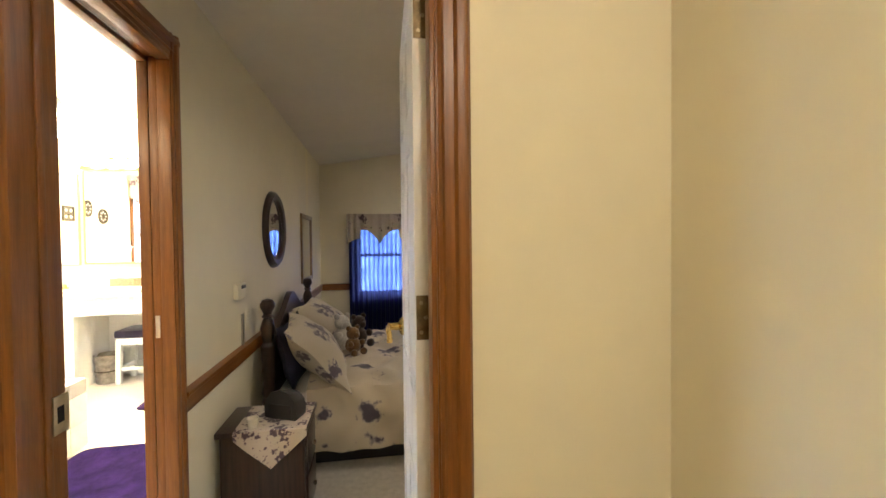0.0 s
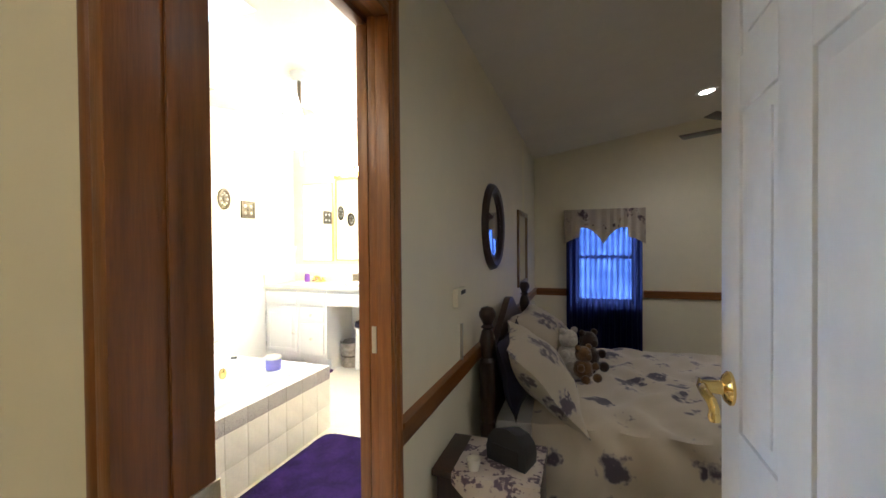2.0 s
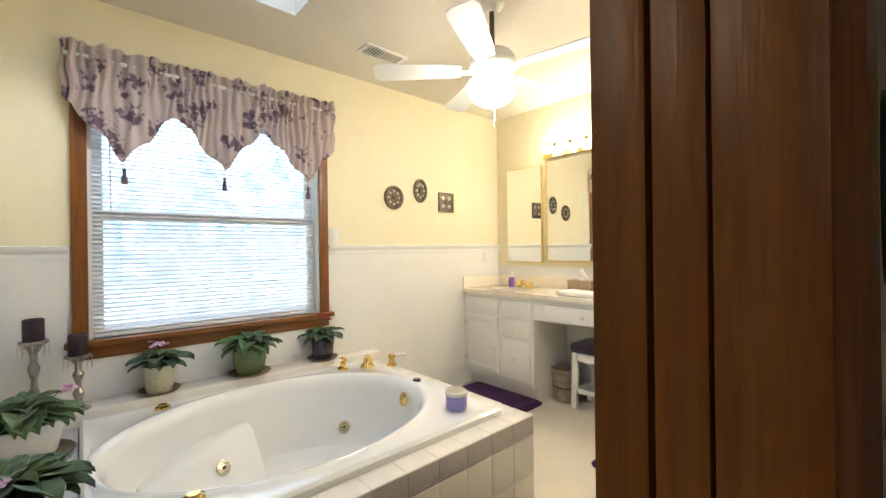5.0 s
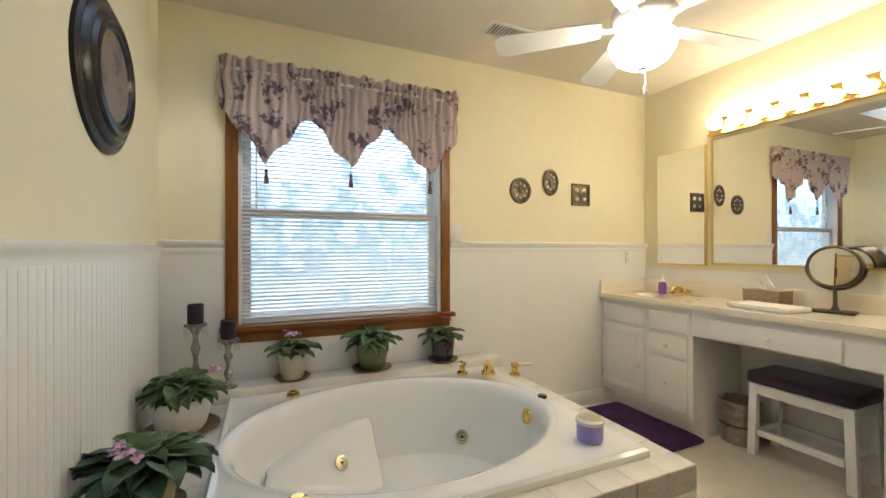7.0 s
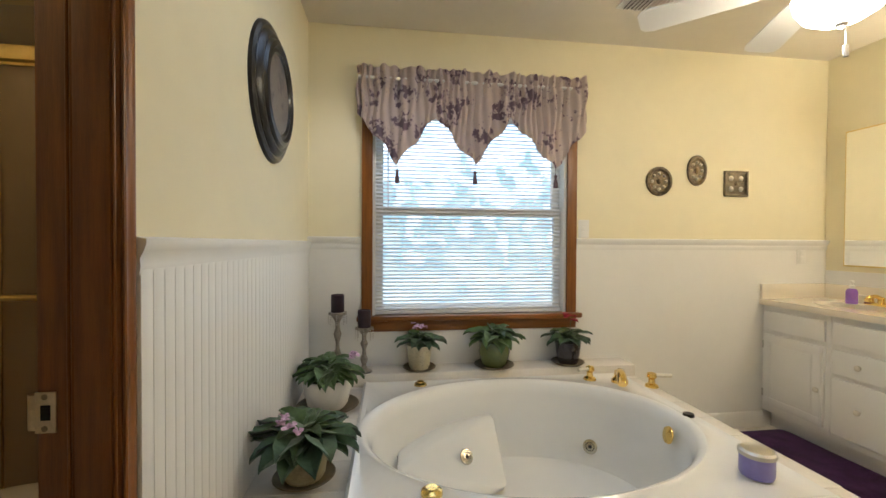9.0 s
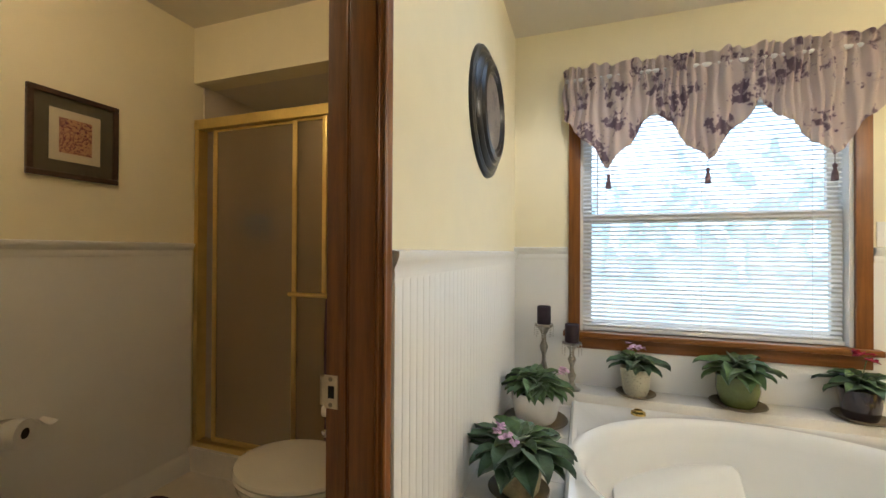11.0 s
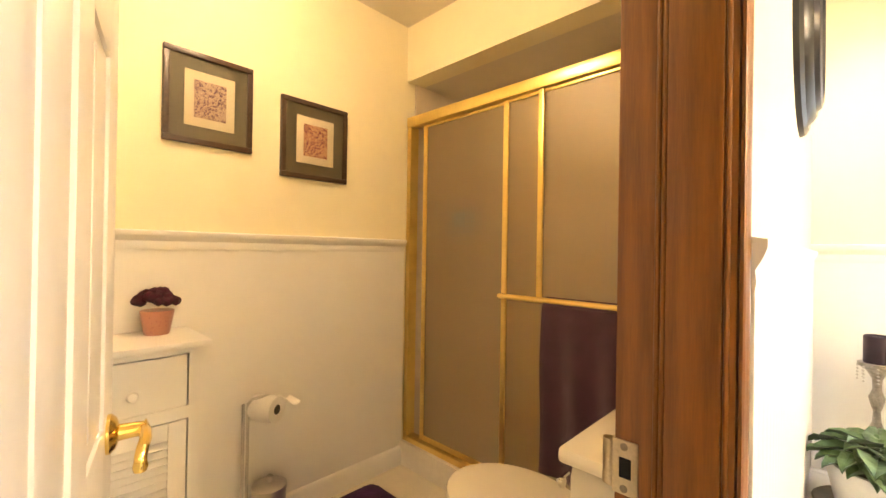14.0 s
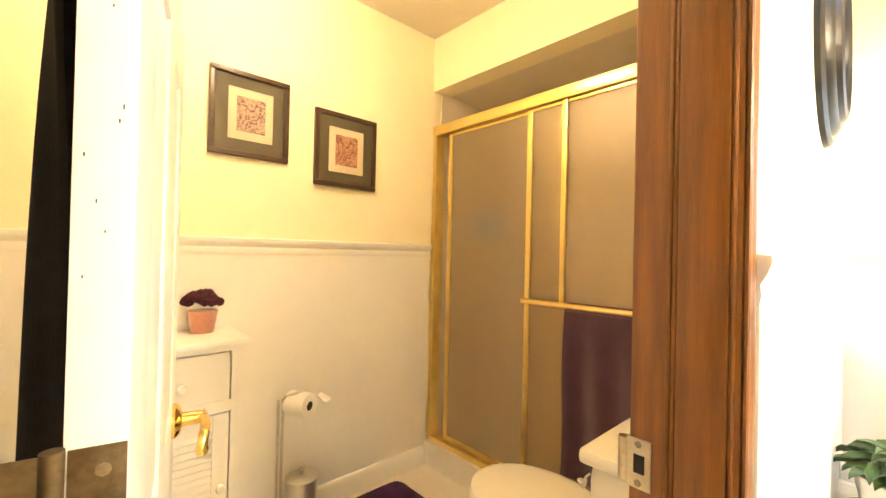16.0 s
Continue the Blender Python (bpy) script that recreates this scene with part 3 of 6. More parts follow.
# ---- doors ----
def panel_door(name, width, height, m, label, lever_side, hand, back=True):
    """A white moulded door, hinged at x = 0 and reaching along +x; its thickness lies along y."""
    root = thing(name, m, label, "door")
    root["kind"] = "structure"
    t = 0.0175
    bm = bmesh.new()
    stiles = [(0, 0.11), (width / 2 - 0.05, width / 2 + 0.05), (width - 0.11, width)]
    rails = [(0.012, 0.24), (0.80, 0.98), (1.58, 1.68), (height - 0.12, height)]
    for a, b in stiles:
        box(bm, a, b, -t, t, 0.012, height, 0.003)
    for a, b in rails:
        for (l0, l1), (r0, r1) in zip(stiles, stiles[1:]):
            box(bm, l1 - 0.001, r0 + 0.001, -t, t, a, b, 0.003)
    leaf = part("leaf", bm, DOORWHITE, root)
    for (l0, l1), (r0, r1) in zip(stiles, stiles[1:]):
        for (b0, b1), (t0, t1) in zip(rails, rails[1:]):
            bm = bmesh.new()
            box(bm, l1 - 0.002, r0 + 0.002, -0.0115, 0.0115, b1 - 0.002, t0 + 0.002)
            box(bm, l1 + 0.03, r0 - 0.03, -0.0155, 0.0155, b1 + 0.03, t0 - 0.03, 0.004)
            part("panel", bm, DOORWHITE, leaf)
    lz = 1.048 if name == "bedroom_door" else 0.955
    for side in (-1, 1):
        y = side * t
        rot = pose(width - 0.065, y, lz, -90 * side)
        lv = part("lever", L([(0.0, 0), (0.033, 0), (0.033, 0.005), (0.026, 0.012), (0.014, 0.016), (0.012, 0.05), (0.016, 0.054), (0, 0.06)], 20, rot), BRASS, root, "polished brass lever handle")
        bm = T([(width - 0.065, y + side * 0.048, lz), (width - 0.09, y + side * 0.054, lz + 0.002), (width - 0.12, y + side * 0.055, lz + 0.001), (width - 0.145, y + side * 0.052, lz - 0.003), (width - 0.152, y + side * 0.05, lz - 0.014), (width - 0.153, y + side * 0.05, lz - 0.026)], 0.009, 10)
        lathe(bm, [(0, -0.011), (0.009, -0.008), (0.011, 0), (0.009, 0.008), (0, 0.011)], 10, pose(width - 0.153, y + side * 0.05, lz - 0.028))
        part("grip", bm, BRASS, lv)
    for z in (0.22, 1.11 if name == "toilet_door" else 1.186, 1.83):
        hg = part("hinge", B(-0.0015, 0.0, -t + 0.001, t - 0.003, z - 0.048, z + 0.048, 0.0005), HINGE, root, "tarnished hinge leaf")
        part("jamb_leaf", B(-0.004, -0.0025, hand * t if hand > 0 else -t - 0.03, t + 0.03 if hand > 0 else -t, z - 0.048, z + 0.048, 0.0005), HINGE, hg)
        part("knuckle", L([(0, -0.05), (0.0065, -0.05), (0.0065, 0.05), (0, 0.05)], 12, pose(-0.003, hand * (t + 0.004), z)), HINGE, hg)
        for dz in (-0.032, 0, 0.032):
            part("screw", L([(0, 0.001), (0.0045, 0.0008), (0.0045, 0)], 10, pose(-0.0015, hand * (-0.004 if dz else 0.006), z + dz, 0, -90, 0)), SCREW, hg)
    return root


panel_door("bedroom_door", 0.65, 2.02, pose(0.217, 1.03, 0, 0, 0, 88.9), "white six-panel door standing open into the bedroom", 1, -1)
tdoor = panel_door("toilet_door", 0.655, 2.03, pose(-0.984, 0.925, 0, 0, 0, 258), "white panelled door standing open into the toilet room", 1, 1)


scuff = mat("scuff_mark", (0.03, 0.025, 0.02), 0.8)
for y, z, h in ((-0.002, 1.452, 0.002), (-0.009, 1.385, 0.004), (-0.007, 1.375, 0.003), (0.004, 1.32, 0.003), (0.011, 1.35, 0.003), (0.010, 1.27, 0.002), (-0.001, 1.30, 0.002)):
    part("scuff", B(-0.0008, 0.0002, y - 0.0004, y + 0.0004, z - h * 0.45, z + h * 0.45), scuff, tdoor, "dark scuff mark")


# ---- bathroom window ----
WY0, WY1, WZ0, WZ1 = 1.526, 2.728, 0.864, 2.115
win = thing("window_1", (XW, 2.12, WZ0), "stained wood window with white sashes", "window")
win["kind"] = "structure"
for a, b in ((WY0 - 0.058, WY0 + 0.004), (WY1 - 0.004, WY1 + 0.058)):
    part("casing", local(B(XW, XW + 0.02, a, b, WZ0 - 0.03, WZ1 + 0.07, 0.004), win), OAK, win)
part("casing", local(B(XW, XW + 0.02, WY0 - 0.058, WY1 + 0.058, WZ1, WZ1 + 0.07, 0.004), win), OAKY, win)
part("window_sill", local(B(XW - 0.10, XW + 0.05, WY0 - 0.085, WY1 + 0.085, WZ0 - 0.03, WZ0, 0.006), win), OAKY, win)
part("apron", local(B(XW, XW + 0.018, WY0 - 0.058, WY1 + 0.058, WZ0 - 0.095, WZ0 - 0.03, 0.004), win), OAKY, win)
for a, b in ((WY0, WY0 + 0.02), (WY1 - 0.02, WY1)):
    part("side_jamb", local(B(-3.36, XW, a, b, WZ0, WZ1), win), WHITE, win)
part("head_jamb", local(B(-3.36, XW, WY0, WY1, WZ1 - 0.02, WZ1), win), WHITE, win)
for nm, z0, z1, x in (("lower_sash", WZ0, 1.51, -3.285), ("upper_sash", 1.47, WZ1 - 0.02, -3.32)):
    bm = bmesh.new()
    a, b = WY0 + 0.02, WY1 - 0.02
    for q in ((a, a + 0.045, z0, z1), (b - 0.045, b, z0, z1), (a + 0.045, b - 0.045, z0, z0 + 0.045), (a + 0.045, b - 0.045, z1 - 0.045, z1)):
        box(bm, x - 0.015, x + 0.015, *q, 0.003)
    sash = part(nm, local(bm, win), WHITE, win, "white painted sash")
    pn = part("pane", local(B(x - 0.003, x + 0.003, a + 0.04, b - 0.04, z0 + 0.04, z1 - 0.04), win), PANE, sash)
    pn.visible_shadow = False

blind = thing("venetian_blind", (XW - 0.03, 2.12, WZ1 - 0.06), "white venetian blind lowered over the bathroom window, slats open", "blind")
part("head_rail", local(B(XW - 0.055, XW - 0.015, WY0 + 0.022, WY1 - 0.022, WZ1 - 0.06, WZ1 - 0.022, 0.002), blind), BLIND, blind)
slat = mesh_of("slat", sheet(lambda u, v: ((u - 0.5) * 0.026, (v - 0.5) * (WY1 - WY0 - 0.05), 0.003 * (1 - (2 * u - 1) ** 2)), 3, 1, 0.0006), BLIND)
nslat = 52
for i in range(nslat):
    z = 0.899 + i * (WZ1 - 0.075 - 0.899) / (nslat - 1)
    o = part("slat", slat, None, blind)
    o.matrix_basis = pose(-0.005, 0, z - (WZ1 - 0.06), 0, 26 + 1.5 * math.sin(i * 1.7), 0)
part("bottom_rail", local(B(XW - 0.05, XW - 0.02, WY0 + 0.025, WY1 - 0.025, 0.8655, 0.886, 0.002), blind), BLIND, blind)
for y in (1.66, 2.12, 2.58):
    part("cord", local(T([(XW - 0.021, y, 0.884), (XW - 0.021, y, WZ1 - 0.06)], 0.0012, 5), blind), BLIND, blind)
part("wand", local(T([(XW - 0.01, 1.62, 1.5), (XW - 0.012, 1.618, WZ1 - 0.06)], 0.004, 6), blind), BLIND, blind, "clear tilt wand")

# valance of three pointed swags with tassels
val = thing("valance", (XW + 0.07, 2.12, 2.28), "gathered floral valance with three tasselled points", "valance")


def swag_z(y, a, b):
    """Lower edge: three downward points, the arches between them."""
    u = (y - a) / (b - a)
    pts = [(0.0, 2.02), (0.03, 1.985), (0.165, 1.745), (0.325, 2.02), (0.49, 1.75), (0.645, 2.03), (0.845, 1.74), (0.985, 1.99), (1.0, 2.03)]
    for (u0, z0), (u1, z1) in zip(pts, pts[1:]):
        if u <= u1:
            k = (u - u0) / (u1 - u0)
            return z0 + (z1 - z0) * k + 0.012 * math.sin(u * 70)
    return 2.03


VA, VB = 1.44, 2.835


def swag(u, v):
    y = VA + (VB - VA) * u
    zt = 2.295 + 0.006 * math.sin(u * 130) + 0.005 * math.sin(u * 59)
    zb = swag_z(y, VA, VB)
    z = zt + (zb - zt) * v
    fold = 0.011 * math.sin(u * 210 + 3.0 * math.sin(u * 17)) * (1 - 0.45 * v) + 0.012 * math.sin(u * 52 + v * 2 + 2 * math.sin(u * 9))
    rod = -0.012 * math.exp(-((z - 2.235) / 0.012) ** 2)
    end = 0.0 if 0.02 < u < 0.98 else -0.035
    return (XW + 0.075 + fold + rod + end, y + 0.006 * math.sin(v * 9 + u * 50), z)


part("cloth", local(sheet(swag, 340, 26, 0.002), val), VALANCE, val)
part("rod", local(T([(XW + 0.055, VA + 0.01, 2.235), (XW + 0.055, VB - 0.01, 2.235)], 0.011, 10), val), WHITE, val, "white curtain rod")
for y in (VA + 0.03, VB - 0.03):
    part("bracket", local(B(XW, XW + 0.055, y - 0.008, y + 0.008, 2.225, 2.245, 0.002), val), WHITE, val)
for u, z in ((0.165, 1.745), (0.49, 1.75), (0.845, 1.74)):
    y = VA + (VB - VA) * u
    tz = z - 0.03
    tas = part("tassel", local(L([(0, tz - 0.085), (0.014, tz - 0.083), (0.012, tz - 0.05), (0.006, tz - 0.028), (0.009, tz - 0.02), (0.009, tz - 0.01), (0.003, tz - 0.004), (0, tz)], 12, Matrix.Translation((XW + 0.08, y, 0))), val), mat("tassel_thread", (0.16, 0.10, 0.11), 0.9, var=0.3, scale=60) if u < 0.2 else bpy.data.materials["tassel_thread"], val, "mauve tassel")
    part("loop", local(T([(XW + 0.08, y, tz - 0.005), (XW + 0.08, y, z + 0.01)], 0.0015, 5), val), bpy.data.materials["tassel_thread"], tas)

# outdoors beyond the window: a glowing plain backdrop of sky and leaves, the lawn
bd = bpy.data.materials.new("garden_distance")
bd.use_nodes = True
nt = bd.node_tree
tc, sep, nz, ad, rp, em = (nt.nodes.new(k) for k in ("ShaderNodeTexCoord", "ShaderNodeSeparateXYZ", "ShaderNodeTexNoise", "ShaderNodeMath", "ShaderNodeValToRGB", "ShaderNodeEmission"))
nt.links.new(tc.outputs["Object"], sep.inputs[0])
nt.links.new(tc.outputs["Object"], nz.inputs["Vector"])
nz.inputs["Scale"].default_value, nz.inputs["Detail"].default_value = 3.2, 9
ad.operation = "MULTIPLY_ADD"
nt.links.new(nz.outputs[0], ad.inputs[0])
ad.inputs[1].default_value = 6.0
nt.links.new(sep.outputs[2], ad.inputs[2])
sc = nt.nodes.new("ShaderNodeMath")
sc.operation, sc.inputs[1].default_value = "MULTIPLY", 0.1
nt.links.new(ad.outputs[0], sc.inputs[0])
nt.links.new(sc.outputs[0], rp.inputs[0])
el = rp.color_ramp.elements
el[0].position, el[0].color = 0.30, (0.60, 0.78, 0.80, 1)
el[1].position, el[1].color = 0.66, (0.92, 0.97, 1.0, 1)
for p_, c_ in ((0.40, (0.36, 0.50, 0.54, 1)), (0.46, (0.22, 0.33, 0.37, 1)), (0.50, (0.54, 0.72, 0.84, 1)), (0.57, (0.62, 0.80, 0.96, 1))):
    k = el.new(p_)
    k.color = c_
nt.links.new(rp.outputs[0], em.inputs[0])
em.inputs[1].default_value = GLOW
nt.links.new(em.outputs[0], nt.nodes["Material Output"].inputs[0])
tagged(new("backdrop", mesh_of("backdrop", B(-6.7, -6.5, -7, 13, -0.5, 7), bd)), "pale sky and trees beyond the window", "backdrop", kind="structure")
tagged(new("backdrop", mesh_of("backdrop", B(-5, 8, 9.0, 9.2, -0.5, 6), bd)), "pale sky and trees beyond the bedroom window", "backdrop", kind="structure")
tagged(new("ground", mesh_of("ground", B(-60, 60, -60, 60, -0.5, -0.4), mat("lawn", (0.06, 0.11, 0.03), 0.9, var=0.4, scale=2, bump=0.5, bscale=40))), "lawn around the house", "ground", kind="structure")

# ---- lamps ----
def lamp(name, loc, watts, col, size=0.06):
    o = new(name, bpy.data.lights.new(name, "POINT"))
    o.location, o.data.energy, o.data.color, o.data.shadow_soft_size = loc, watts, col, size
    return o


lamp("fan_light", (-1.95, 3.085, 1.97), FAN_W, (1.0, 0.90, 0.70), 0.09)
lamp("toilet_light", (-1.50, 0.14, 2.40), TOILET_W, (1.0, 0.72, 0.39), 0.10)
daylight = new("skylight_daylight", bpy.data.lights.new("skylight_daylight", "AREA"))
daylight.data.shape, daylight.data.size, daylight.data.size_y = "RECTANGLE", 0.98, 0.91
daylight.data.energy, daylight.data.color = 8.0, (0.66, 0.82, 1.0)
daylight.location = (-2.15, 1.915, 3.03)
lamp("hall_light", (0.30, -0.60, 2.30), HALL_W, (1.0, 0.84, 0.66), 0.08)
# ---- things ----
def oval(cx, cy, a, b, n=48):
    return [(cx + a * math.cos(2 * math.pi * i / n), cy + b * math.sin(2 * math.pi * i / n)) for i in range(n)]


# ---- bathtub on its tiled deck ----
DZ, DX, DY = 0.495, -1.743, 3.095
deck = thing("tub_deck", (-2.4, 2.2, FZ), "cream tiled bathtub platform with a figured border", "tub deck")
for b in ((XW + 0.008, DX + 0.0095, YC + 0.01, 1.48, FZ, DZ + 0.0015), (XW + 0.008, DX + 0.0095, 3.0, DY + 0.0015, FZ, DZ + 0.0015), (-1.85, DX + 0.0095, 1.48, 3.0, FZ, DZ + 0.0015), (XW + 0.008, -3.10, 1.48, 3.0, FZ, DZ - 0.017)):
    part("grout_bed", local(B(*b), deck), GROUT, deck, "grout bed")
ny = 13
wy = (DY - YC - 0.01) / ny
t_border = mesh_of("border_tile", B(-0.004, 0.012, -wy / 2 + 0.0012, wy / 2 - 0.0012, -0.043, 0.043, 0.0009), DECOR)
t_field = mesh_of("field_tile", B(-0.004, 0.012, -wy / 2 + 0.0012, wy / 2 - 0.0012, -0.087, 0.087, 0.0009), TILE)
t_top = mesh_of("deck_tile", B(-0.05, 0.05, -wy / 2 + 0.0012, wy / 2 - 0.0012, -0.012, 0.008, 0.0009), TILE)
o = deck.matrix_world.translation
for i in range(ny):
    y = YC + 0.01 + wy * (i + 0.5)
    for me, nm, x, z in ((t_border, "border_tile", DX, DZ - 0.044), (t_field, "field_tile", DX, DZ - 0.178), (t_field, "field_tile", DX, DZ - 0.354), (t_top, "deck_tile", DX - 0.039, DZ - 0.004)):
        k = part(nm, me, None, deck)
        k.location = Vector((x, y, z)) - o
nx = 8
wx = (DX - XW - 0.02) / nx
u_border = mesh_of("border_tile", B(-wx / 2 + 0.0012, wx / 2 - 0.0012, -0.012, 0.004, -0.043, 0.043, 0.0009), DECOR)
u_field = mesh_of("field_tile", B(-wx / 2 + 0.0012, wx / 2 - 0.0012, -0.012, 0.004, -0.087, 0.087, 0.0009), TILE)
u_top = mesh_of("deck_tile", B(-wx / 2 + 0.0012, wx / 2 - 0.0012, -0.047, 0.047, -0.012, 0.008, 0.0009), TILE)
v_top = mesh_of("deck_tile", B(-wx / 2 + 0.0012, wx / 2 - 0.0012, -0.155, 0.155, -0.012, 0.008, 0.0009), TILE)
for i in range(nx):
    x = XW + 0.012 + wx * (i + 0.5)
    for me, nm, y, z in ((u_border, "border_tile", DY, DZ - 0.044), (u_field, "field_tile", DY, DZ - 0.178), (u_field, "field_tile", DY, DZ - 0.354), (u_top, "deck_tile", DY - 0.043, DZ - 0.004), (v_top, "deck_tile", YC + 0.168, DZ - 0.004)):
        if nm == "deck_tile" and i == nx - 1:
            continue
        k = part(nm, me, None, deck)
        k.location = Vector((x, y, z)) - o
part("rear_ledge", local(B(XW + 0.008, -3.05, YC + 0.012, DY - 0.002, DZ + 0.005, DZ + 0.075, 0.008), deck), TILE, deck)

tub = thing("bathtub", (-2.5, 2.28, DZ), "white oval jetted bathtub set in a tiled deck", "bathtub")
FX0, FX1, FY0, FY1 = -3.10, -1.838, 1.492, 2.988
CX, CY, AX, AY = -2.465, 2.218, 0.525, 0.70
bm = bmesh.new()
n = 96


def rect_pt(a, x0, x1, y0, y1):
    c, s_ = math.cos(a), math.sin(a)
    kx = ((x1 if c > 0 else x0) - CX) / c if abs(c) > 1e-6 else 1e9
    ky = ((y1 if s_ > 0 else y0) - CY) / s_ if abs(s_) > 1e-6 else 1e9
    k = min(kx, ky)
    return (CX + k * c, CY + k * s_)


rings = []
angs = sorted([2 * math.pi * i / n for i in range(n)])
corner = [math.atan2(y - CY, x - CX) % (2 * math.pi) for x in (FX0, FX1) for y in (FY0, FY1)]
for cn in corner:
    j = min(range(n), key=lambda i: abs(angs[i] - cn))
    angs[j] = cn
for inset, z in ((0.0, 0.0), (0.0, 0.026), (0.012, 0.036), (0.03, 0.030)):
    rings.append([bm.verts.new((*rect_pt(a, FX0 + inset, FX1 - inset, FY0 + inset, FY1 - inset), z)) for a in angs])
for fa, z in ((1.05, 0.028), (1.02, 0.038), (1.0, 0.036), (0.97, 0.020), (0.945, -0.03), (0.92, -0.15), (0.88, -0.27), (0.80, -0.34), (0.6, -0.375), (0.3, -0.385)):
    rings.append([bm.verts.new((CX + AX * fa * math.cos(a), CY + AY * fa * math.sin(a), z)) for a in angs])
for a, b in zip(rings, rings[1:]):
    for i in range(n):
        bm.faces.new((a[i], a[(i + 1) % n], b[(i + 1) % n], b[i]))
bm.faces.new(rings[-1])
bmesh.ops.translate(bm, verts=bm.verts[:], vec=(2.5, -2.28, 0))
shell = part("shell", bm, TUBW, tub)
# moulded seat and arm rest at the clock-wall end
bm = bmesh.new()
for p_ in ((-2.60, 1.66, 0.30), (-2.95, 2.20, 0.36), (-3.02, 2.10, 0.365), (-2.82, 1.66, 0.31), (-2.48, 1.70, 0.15), (-2.62, 2.19, 0.13), (-2.92, 2.15, 0.15), (-2.80, 1.70, 0.15)):
    bm.verts.new(p_)
bmesh.ops.convex_hull(bm, input=bm.verts[:])
bmesh.ops.dissolve_limit(bm, angle_limit=0.06, verts=bm.verts[:], edges=bm.edges[:])
bmesh.ops.bevel(bm, geom=bm.edges[:], offset=0.022, segments=4, affect="EDGES", profile=0.5)
part("seat", local(bm, tub), TUBW, tub)
for x, y, z, ry, rz in ((-2.70, 1.995, 0.268, 57, 29), (-2.775, 2.663, 0.238, 66, -30), (-2.0, 2.03, 0.31, -80, 0)):
    jet = part("jet", local(L([(0, 0), (0.036, 0), (0.034, 0.007), (0.022, 0.009), (0.018, 0.004), (0.010, 0.006), (0, 0.004)], 20, pose(x, y, z, 0, ry, rz)), tub), mat("jet_brass", (0.62, 0.58, 0.46), 0.25, 1.0, var=0.1, scale=30) if "jet_brass" not in bpy.data.materials else bpy.data.materials["jet_brass"], tub, "brass jet")
    part("nozzle", local(L([(0, 0.004), (0.009, 0.006), (0.007, 0.011), (0, 0.010)], 12, pose(x, y, z, 0, ry, rz)), tub), BLACK, jet)
part("overflow_plate", local(L([(0, 0.0), (0.038, 0.0), (0.036, 0.006), (0.012, 0.012), (0, 0.014)], 24, pose(-2.44, 2.855, 0.445, 78, 0, -8)), tub), BRASS, tub, "round brass overflow plate")
for x, y in ((-2.968, 1.795), (-2.017, 1.754)):
    cap = part("air_control", local(L([(0, 0.034), (0.034, 0.034), (0.032, 0.044), (0.02, 0.049), (0.018, 0.055), (0, 0.057)], 20, pose(x, y, DZ)), tub), BRASS, tub, "brass air control cap")
part("air_switch", local(L([(0, 0.034), (0.024, 0.034), (0.022, 0.046), (0.012, 0.048), (0, 0.045)], 18, pose(-2.432, 2.945, DZ)), tub), BLACK, tub, "black button in a chrome ring")

tap = thing("tub_faucet", (-3.0, 2.90, DZ + 0.03), "polished brass tub filler with white lever tips", "faucet")
tap.scale = (1.25, 1.25, 1.25)
part("spout", local(tube(L([(0, 0.0), (0.036, 0.0), (0.034, 0.012), (0.024, 0.022), (0.022, 0.05), (0, 0.055)], 18, pose(-3.02, 2.93, DZ + 0.03)), [(-3.02, 2.93, DZ + 0.065), (-2.985, 2.91, DZ + 0.085), (-2.93, 2.885, DZ + 0.083), (-2.905, 2.872, DZ + 0.062)], 0.019, 12), tap), BRASS, tap)
for y, x in ((2.815, -3.07), (3.035, -2.95)):
    hd = part("valve", local(L([(0, 0), (0.028, 0), (0.026, 0.008), (0.014, 0.016), (0.013, 0.034), (0.02, 0.042), (0.018, 0.058), (0, 0.064)], 18, pose(x, y, DZ + 0.03)), tap), BRASS, tap)
    part("lever", local(T([(x, y, DZ + 0.08), (x + 0.02, y + (0.035 if y > 2.9 else -0.035), DZ + 0.083), (x + 0.03, y + (0.07 if y > 2.9 else -0.07), DZ + 0.084)], 0.008, 8), tap), PORC, hd, "white porcelain lever")

tap.location = (-2.87, 2.86, DZ + 0.03)
jar = thing("candle_jar", (-1.985, 2.835, DZ + 0.03), "lilac candle jar with a silver lid on the tub deck", "candle")
part("wax", L([(0, 0.002), (0.046, 0.002), (0.05, 0.012), (0.05, 0.07), (0, 0.07)], 24), LILAC, jar)
part("lid", L([(0.05, 0.07), (0.054, 0.071), (0.054, 0.084), (0.047, 0.09), (0, 0.091)], 24), STEEL, jar, "pale metal lid")

# ---- plants and candlesticks on the tub ledge ----
def leaf_mesh(name, length, width, material):
    def f(u, v):
        w = width * (math.sin(math.pi * min(1, u * 0.93 + 0.05)) ** 0.7) * (0.25 if u < 0.28 else 1.0) * (0.6 + 0.4 * min(1, u * 2.2))
        x = 0.01 + u * length
        z = 0.055 * u - 0.085 * u * u + 0.012 * abs(2 * v - 1) + 0.003 * math.sin(u * 16)
        return (x, (v - 0.5) * w * (1 + 0.06 * math.sin(u * 30)), z)
    return mesh_of(name, sheet(f, 8, 4, 0.0015), material)


LEAVES = [leaf_mesh("leaf", 0.115, 0.062, LEAF), leaf_mesh("leaf", 0.13, 0.066, LEAFB), leaf_mesh("leaf", 0.085, 0.05, LEAF)]


